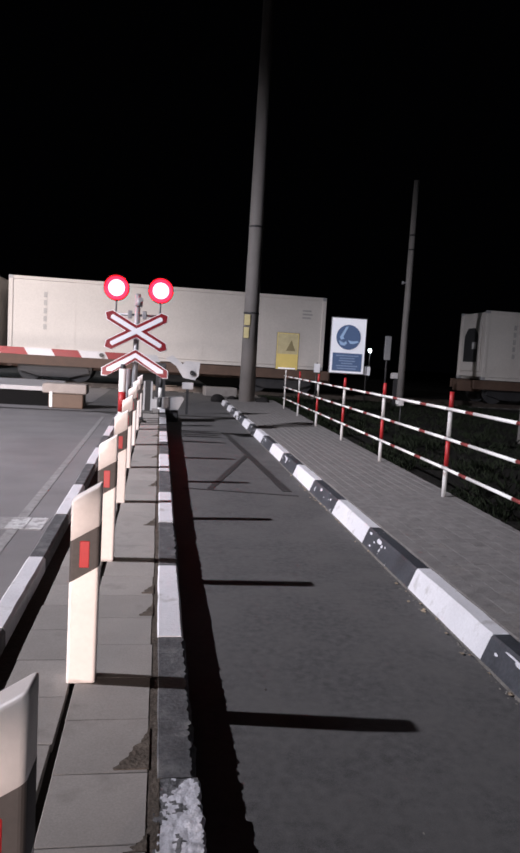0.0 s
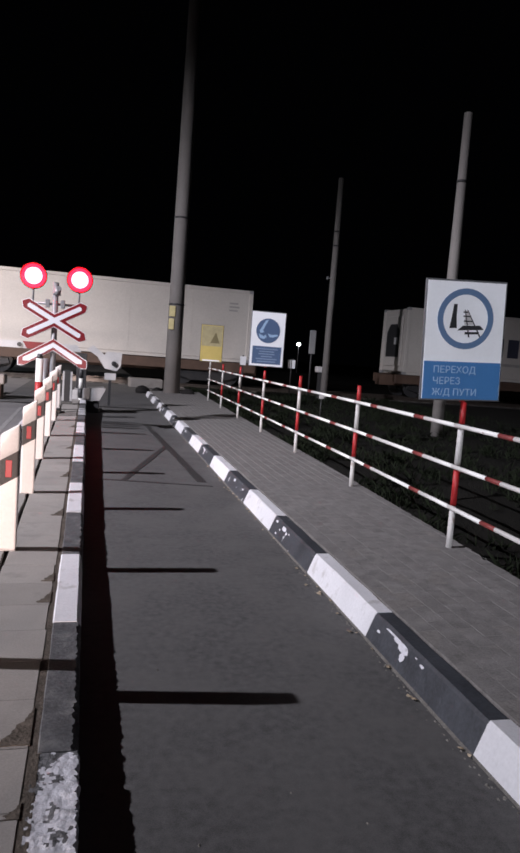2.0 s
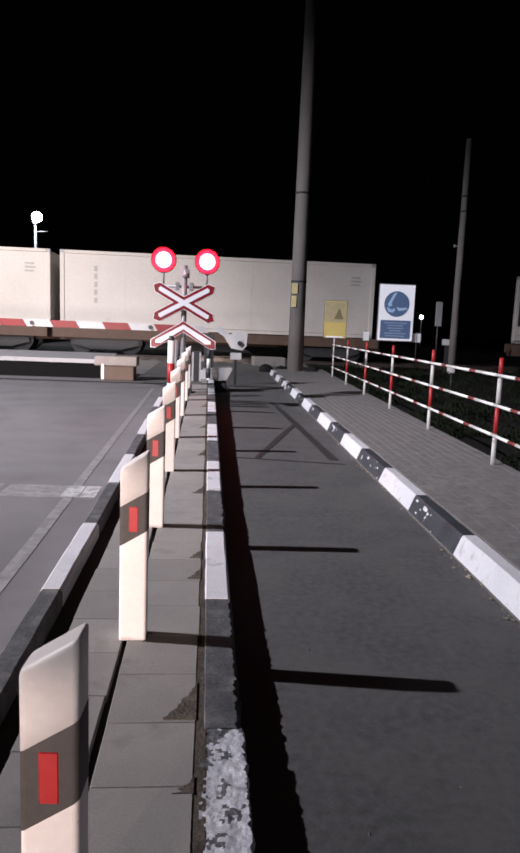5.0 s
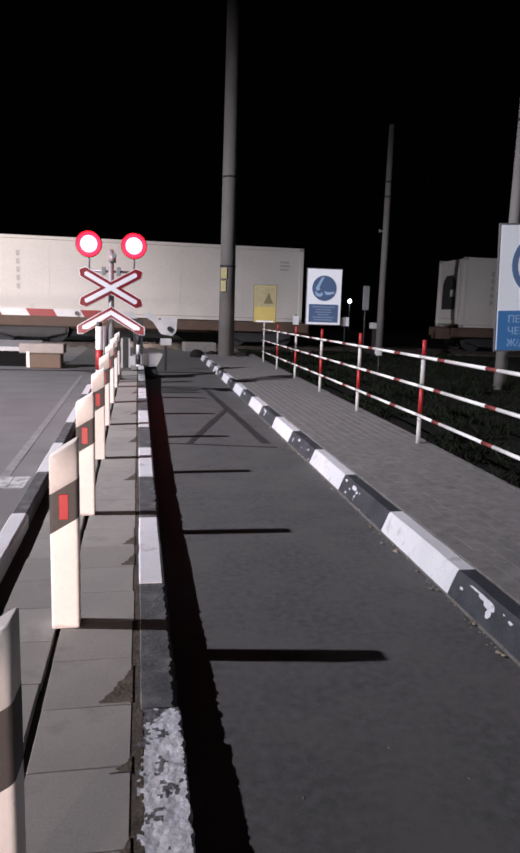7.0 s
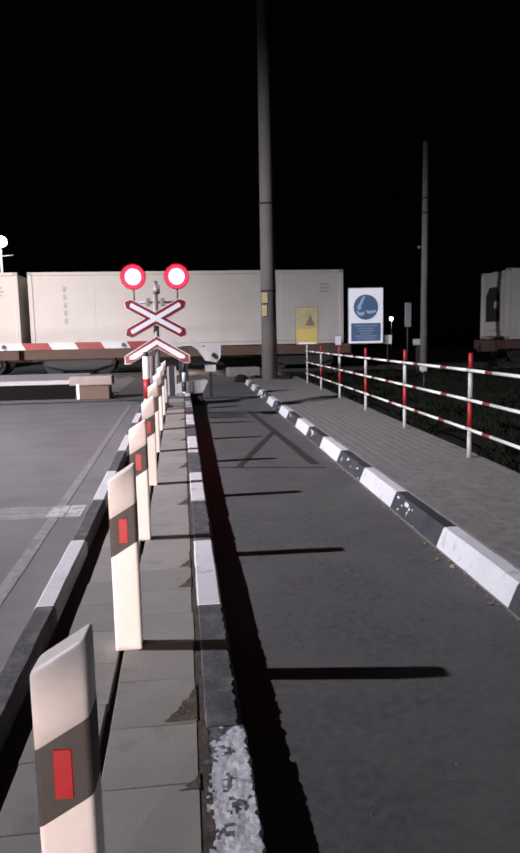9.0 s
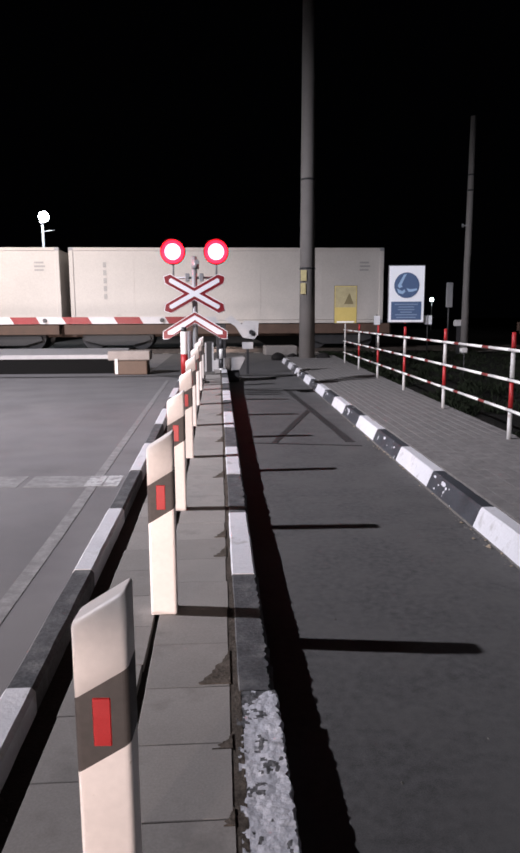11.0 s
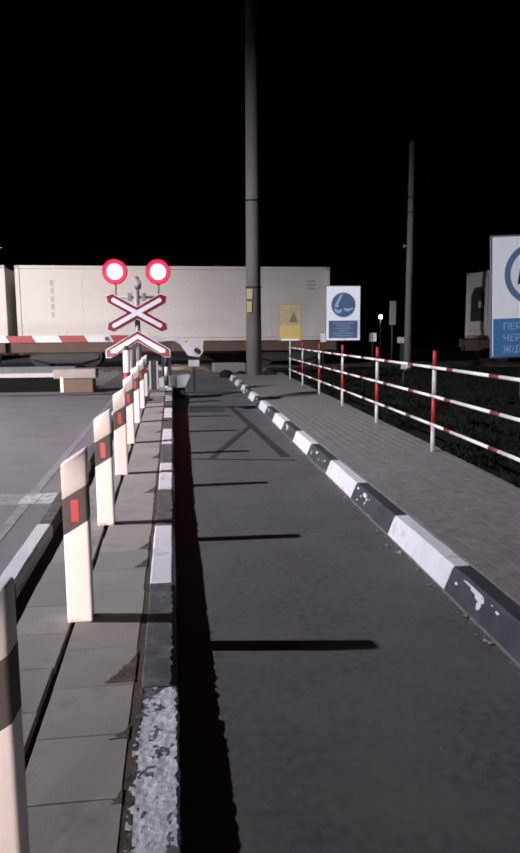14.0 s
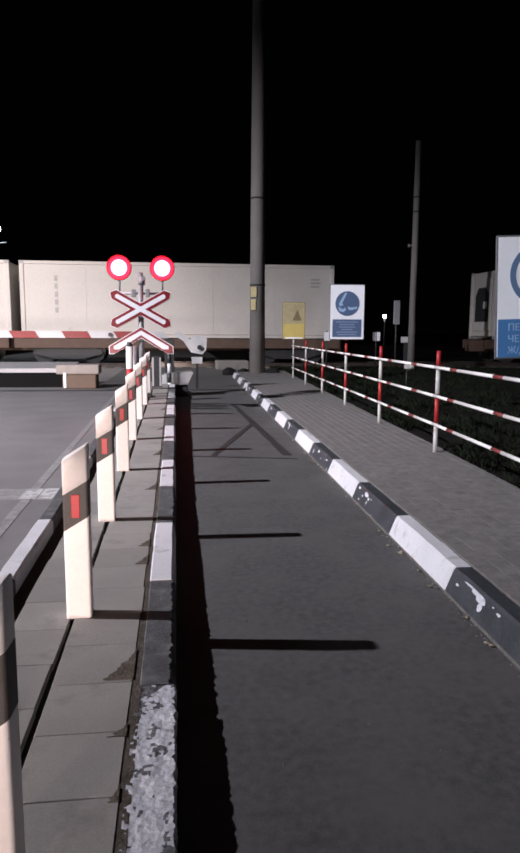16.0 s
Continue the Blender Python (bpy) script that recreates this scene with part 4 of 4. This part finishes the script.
right_kerb = thing("kerb_right", at(0, 0), "black and white painted concrete kerb of the pavement", "kerb", kind="structure")
tilt = math.degrees(math.atan(0.018))
white = [kerb_mesh("kerbstone", 0.995, 0.15, 0.14, 0.045, KWHITE, 1 + 3 * k, foot=0.004) for k in range(3)]
chips = [
    ((0.72, 0.84, 0.055, 0.15), (0.64, 0.7, 0.018, 0.09), (0.8, 0.6, 0.016, 0.06), (0.93, 0.9, 0.03, 0.07), (0.85, 0.25, 0.018, 0.06), (0.58, 0.8, 0.013, 0.05)),
    ((0.62, 0.86, 0.045, 0.11), (0.2, 0.75, 0.025, 0.07), (0.44, 0.5, 0.012, 0.04)),
    ((0.81, 0.94, 0.06, 0.045), (0.735, 0.9, 0.045, 0.11), (0.675, 0.82, 0.056, 0.16), (0.655, 0.52, 0.022, 0.16), (0.925, 0.6, 0.016, 0.06), (0.49, 0.84, 0.018, 0.06), (0.55, 0.92, 0.011, 0.03)),
]
black = [kerb_mesh("kerbstone", 1.02, 0.15, 0.137, 0.045, KBLACK, 20 + 3 * k, foot=0.007, flakes=chips[k]) for k in range(3)]
for k in range(-3, 9):
    s = 2.955 + 2.015 * k
    for me, s0 in ((white[k % 3], s), (black[k % 3], s + 0.995)):
        if s0 < 19.2:
            piece("kerbstone", me, right_kerb, pose(kerb_d(s0), s0, 0, 0, 0, -tilt))

left_kerb = thing("kerb_left", at(0, 0), "black and white painted concrete kerb of the island, partly worn", "kerb", kind="structure")
white = [kerb_mesh("kerbstone", 1.0, 0.135, 0.133, 0.012, KWHITE, 40 + k) for k in range(2)]
black = [kerb_mesh("kerbstone", 1.0, 0.135, 0.13, 0.012, KGREY, 50 + k, 0.012) for k in range(2)]
worn = [flaking_kerb("kerbstone", 1.0, 0.135, 0.126, 60 + k) for k in range(2)]
for k in range(-4, 6):
    s = 2.957 + 2.0 * k
    for me, s0 in (((worn if k < 0 else white)[k % 2], s), (black[k % 2], s + 1.0)):
        climb = rise(s0 + 1.0) - rise(s0)
        piece("kerbstone", me, left_kerb, pose(-0.002, s0 + 1.0, rise(s0 + 1.0), -math.degrees(climb), 0, 180))

road_kerb = thing("kerb_road", at(0, 0), "black and white painted concrete kerb between road and island", "kerb", kind="structure")
white = kerb_mesh("kerbstone", 1.0, 0.12, 0.18, 0.02, KWHITE, 70)
black = kerb_mesh("kerbstone", 1.0, 0.12, 0.177, 0.02, KGREY, 75)
for k in range(-6, 14):
    piece("kerbstone", white if k % 2 else black, road_kerb, pose(ROADSIDE, -0.07 + 1.005 * k, rise(-0.07 + 1.005 * k), math.degrees(rise(0.935 + 1.005 * k) - rise(-0.07 + 1.005 * k))))

# ---- island slabs ----


def ribbon(d0, d1, z0, z1):
    """A bar along the island that climbs with it."""
    bm = bmesh.new()
    cuts = [-6, 0] + [3.2 + 0.5 * i for i in range(22)] + [14.3]
    rows = [[bm.verts.new((d, s, z + rise(s))) for d, z in ((d0, z0), (d0, z1), (d1, z1), (d1, z0))] for s in cuts]
    for lo, hi in zip(rows, rows[1:]):
        for j in range(4):
            bm.faces.new((lo[j], lo[(j + 1) % 4], hi[(j + 1) % 4], hi[j]))
    bm.faces.new(rows[0])
    bm.faces.new(rows[-1][::-1])
    bmesh.ops.recalc_face_normals(bm, faces=bm.faces)
    return bm


solid("island_bed", ribbon(-0.765, -0.15, -0.35, 0.095), BED, at(0, 0), "dark sunken joints of the island slabs, widened for the road kerb's shadow", "island", kind="structure")
solid("kerb_mortar", ribbon(-0.163, -0.12, -0.15, 0.1265), BED2, at(0, 0), "dirty mortar strip between slabs and kerb", "mortar", kind="structure")
island = thing("island_paving", at(0, 0), "grey concrete slabs of the raised island", "paving", kind="structure")
slabs = []
for k in range(8):
    # Road-side slabs are narrowed; the dark gap stands in for the kerb's shadow.
    half = 0.138 if k < 4 else 0.112
    bm = cubic(-half, half, -0.1473, 0.1473, -0.03, 0.0, bevel=0.002)
    for v in bm.verts:
        v.co += Vector((noise.noise(v.co * 9 + Vector((k, 0, 0))), noise.noise(v.co * 9 + Vector((0, k, 3))), 0)) * 0.002
    slabs.append(mesh("slab", bm, SLAB))
rng = random.Random(8)
for row, d in enumerate((-0.566, -0.2905)):
    for i in range(58):
        s = -2.6 + 0.297 * i + (0.142, -0.0165)[row]
        climb = (rise(s + 0.15) - rise(s - 0.15)) / 0.3
        piece("slab", slabs[rng.randrange(4) + 4 * (1 - row)], island, pose(d + rng.uniform(-0.004, 0.004), s, 0.13 + rise(s) + rng.uniform(-0.0004, 0.0004), math.degrees(climb) + rng.uniform(-0.04, 0.04), rng.uniform(-0.2, 0.2), rng.uniform(-0.5, 0.5)))

# ---- pavement of small pavers ----
def walk_z(d, s):
    return 0.142 + 0.035 * (d - kerb_d(s) - 0.15)


bm = bmesh.new()
vs = [bm.verts.new((d, s, walk_z(d, s) - 0.0012)) for s in (-8, 20.4) for d in (kerb_d(s) + 0.15, fence_d(s) + 0.16)]
lo = [bm.verts.new((v.co.x, v.co.y, -0.2)) for v in vs]
for f in ((vs[0], vs[1], vs[3], vs[2]), (vs[0], lo[0], lo[1], vs[1]), (vs[2], vs[3], lo[3], lo[2]), (vs[1], lo[1], lo[3], vs[3]), (vs[0], vs[2], lo[2], lo[0])):
    bm.faces.new(f)
bmesh.ops.recalc_face_normals(bm, faces=bm.faces)
solid("pavement_bed", bm, SAND, at(0, 0), "dark sand joints of the pavement", "pavement", kind="structure")
pavement = thing("pavement", at(0, 0), "grey rectangular concrete pavers of the pavement", "pavement", kind="structure")
paver = mesh("paver", cubic(-0.0485, 0.0485, -0.0985, 0.0985, -0.03, 0.0, bevel=0.0007), PAVER)
rng = random.Random(11)
rest_v, rest_f = [], []
near = 0
for i in range(-30, 102):
    for j in range(16):
        s = 0.2 * i + 0.1 * (j % 2)
        d = kerb_d(s) + 0.205 + 0.0982 * j
        half, long = (0.0485, 0.0985) if s < 4.5 else (0.0489, 0.0995) if s < 7 else (0.0491, 0.1)
        left, right = d - half, min(d + half, fence_d(s) + 0.13)
        if right - left < 0.012:
            continue
        z = walk_z(d, s) + rng.uniform(-0.0014, 0.001) * (1 if s < 4.5 else 0.2 if s < 7 else 0)
        if 1.7 < s < 6.4 and near < 300 and right == d + half:
            near += 1
            piece("paver", paver, pavement, pose(d, s, z, rng.uniform(-0.15, 0.15), -2 + rng.uniform(-0.2, 0.2), -tilt))
        else:
            n = len(rest_v)
            c = 0.0007 if s < 4.5 else 0.0002 if s < 7 else 0.00004
            for e, zz in ((0, -0.03), (0, -c), (c, 0)):
                rest_v += [(x, s + y * (long - e), z + zz) for x, y in ((left + e, -1), (right - e, -1), (right - e, 1), (left + e, 1))]
            for b in (0, 4):
                rest_f += [(n + b + k, n + b + (k + 1) % 4, n + b + 4 + (k + 1) % 4, n + b + 4 + k) for k in range(4)]
            rest_f.append((n + 8, n + 9, n + 10, n + 11))
me = bpy.data.meshes.new("pavers")
me.from_pydata(rest_v, [], rest_f)
me.materials.append(PAVER)
ob = new("pavers", me)
ob.parent = pavement
tagged(ob, kind="stuff")

# ---- fallen leaves and grit along the kerb ----
rng = random.Random(21)
for i in range(44):
    s = rng.uniform(0.8, 8)
    d = kerb_d(s) - abs(rng.gauss(0, 0.025)) - 0.008
    bm = bmesh.new()
    r = rng.uniform(0.007, 0.016)
    ring_ = [bm.verts.new((r * math.cos(a) * (1.4 if k % 2 else 1), r * math.sin(a), 0.004 + 0.008 * rng.random())) for k, a in enumerate([0.9 * q for q in range(7)])]
    mid = bm.verts.new((0, 0, 0.012))
    for k in range(7):
        bm.faces.new((ring_[k], ring_[(k + 1) % 7], mid))
    solid("leaf", bm, LEAF, at(s, d, 0.002, rng.uniform(0, 360)), "small dry fallen leaf lying by the kerb", "leaf", "leaves along the kerb")

verts, faces = [], []
for i in range(700):
    s = rng.uniform(0.3, 11)
    d = kerb_d(s) - abs(rng.gauss(0, 0.022)) - 0.002 if rng.random() < 0.96 else rng.uniform(0.3, 1.3)
    r = rng.uniform(0.002, 0.007)
    a = rng.uniform(0, 6.28)
    n = len(verts)
    z = 0.001 + path_z(s, d)
    verts += [(d + r * math.cos(a + q), s + 1.5 * r * math.sin(a + q), z) for q in (0, 1.7, 3.3, 4.8)] + [(d, s, z + r * 0.8)]
    faces += [(n + k, n + (k + 1) % 4, n + 4) for k in range(4)]
me = bpy.data.meshes.new("grit")
me.from_pydata(verts, [], faces)
me.materials.append(GRIT)
ob = new("grit", me)
ob.matrix_basis = at(0, 0)
tagged(ob, "fine pale grit and crumbs along the kerb foot", "grit", kind="stuff")

# ---- dirt washed onto the slabs beside the kerb ----
rng = random.Random(33)
patches = [(2.0, 0.23, 0.1), (3.5, 0.14, 0.06), (3.2, 0.16, 0.055), (4.86, 0.22, 0.075), (1.66, 0.07, 0.045), (1.37, 0.06, 0.03), (6.2, 0.25, 0.06), (7.7, 0.2, 0.07), (9.4, 0.3, 0.07)]
for s, length, reach in patches:
    bm = bmesh.new()
    n = 26
    line = [(-0.152, 0.0)]
    for i in range(n):
        u = i / (n - 1)
        w = reach * (1 - u) ** 1.3 * (1 + 0.5 * noise.noise((s * 7, u * 9, 1))) + 0.006 * noise.noise((s, u * 40, 5))
        line.append((-0.154 - max(0.001, w), u * length))
    line.append((-0.152, length))
    sheet(bm, line, -0.002, 0.0028)
    solid("dirt_patch", bm, BED2, at(s, 0, 0.13 + rise(s)) @ pose(0, 0, 0, math.degrees(rise(s + 0.5) - rise(s)) * 2, 0, 0), "thin brown dirt washed onto the slabs beside the kerb", "dirt", "dirt beside the kerb")
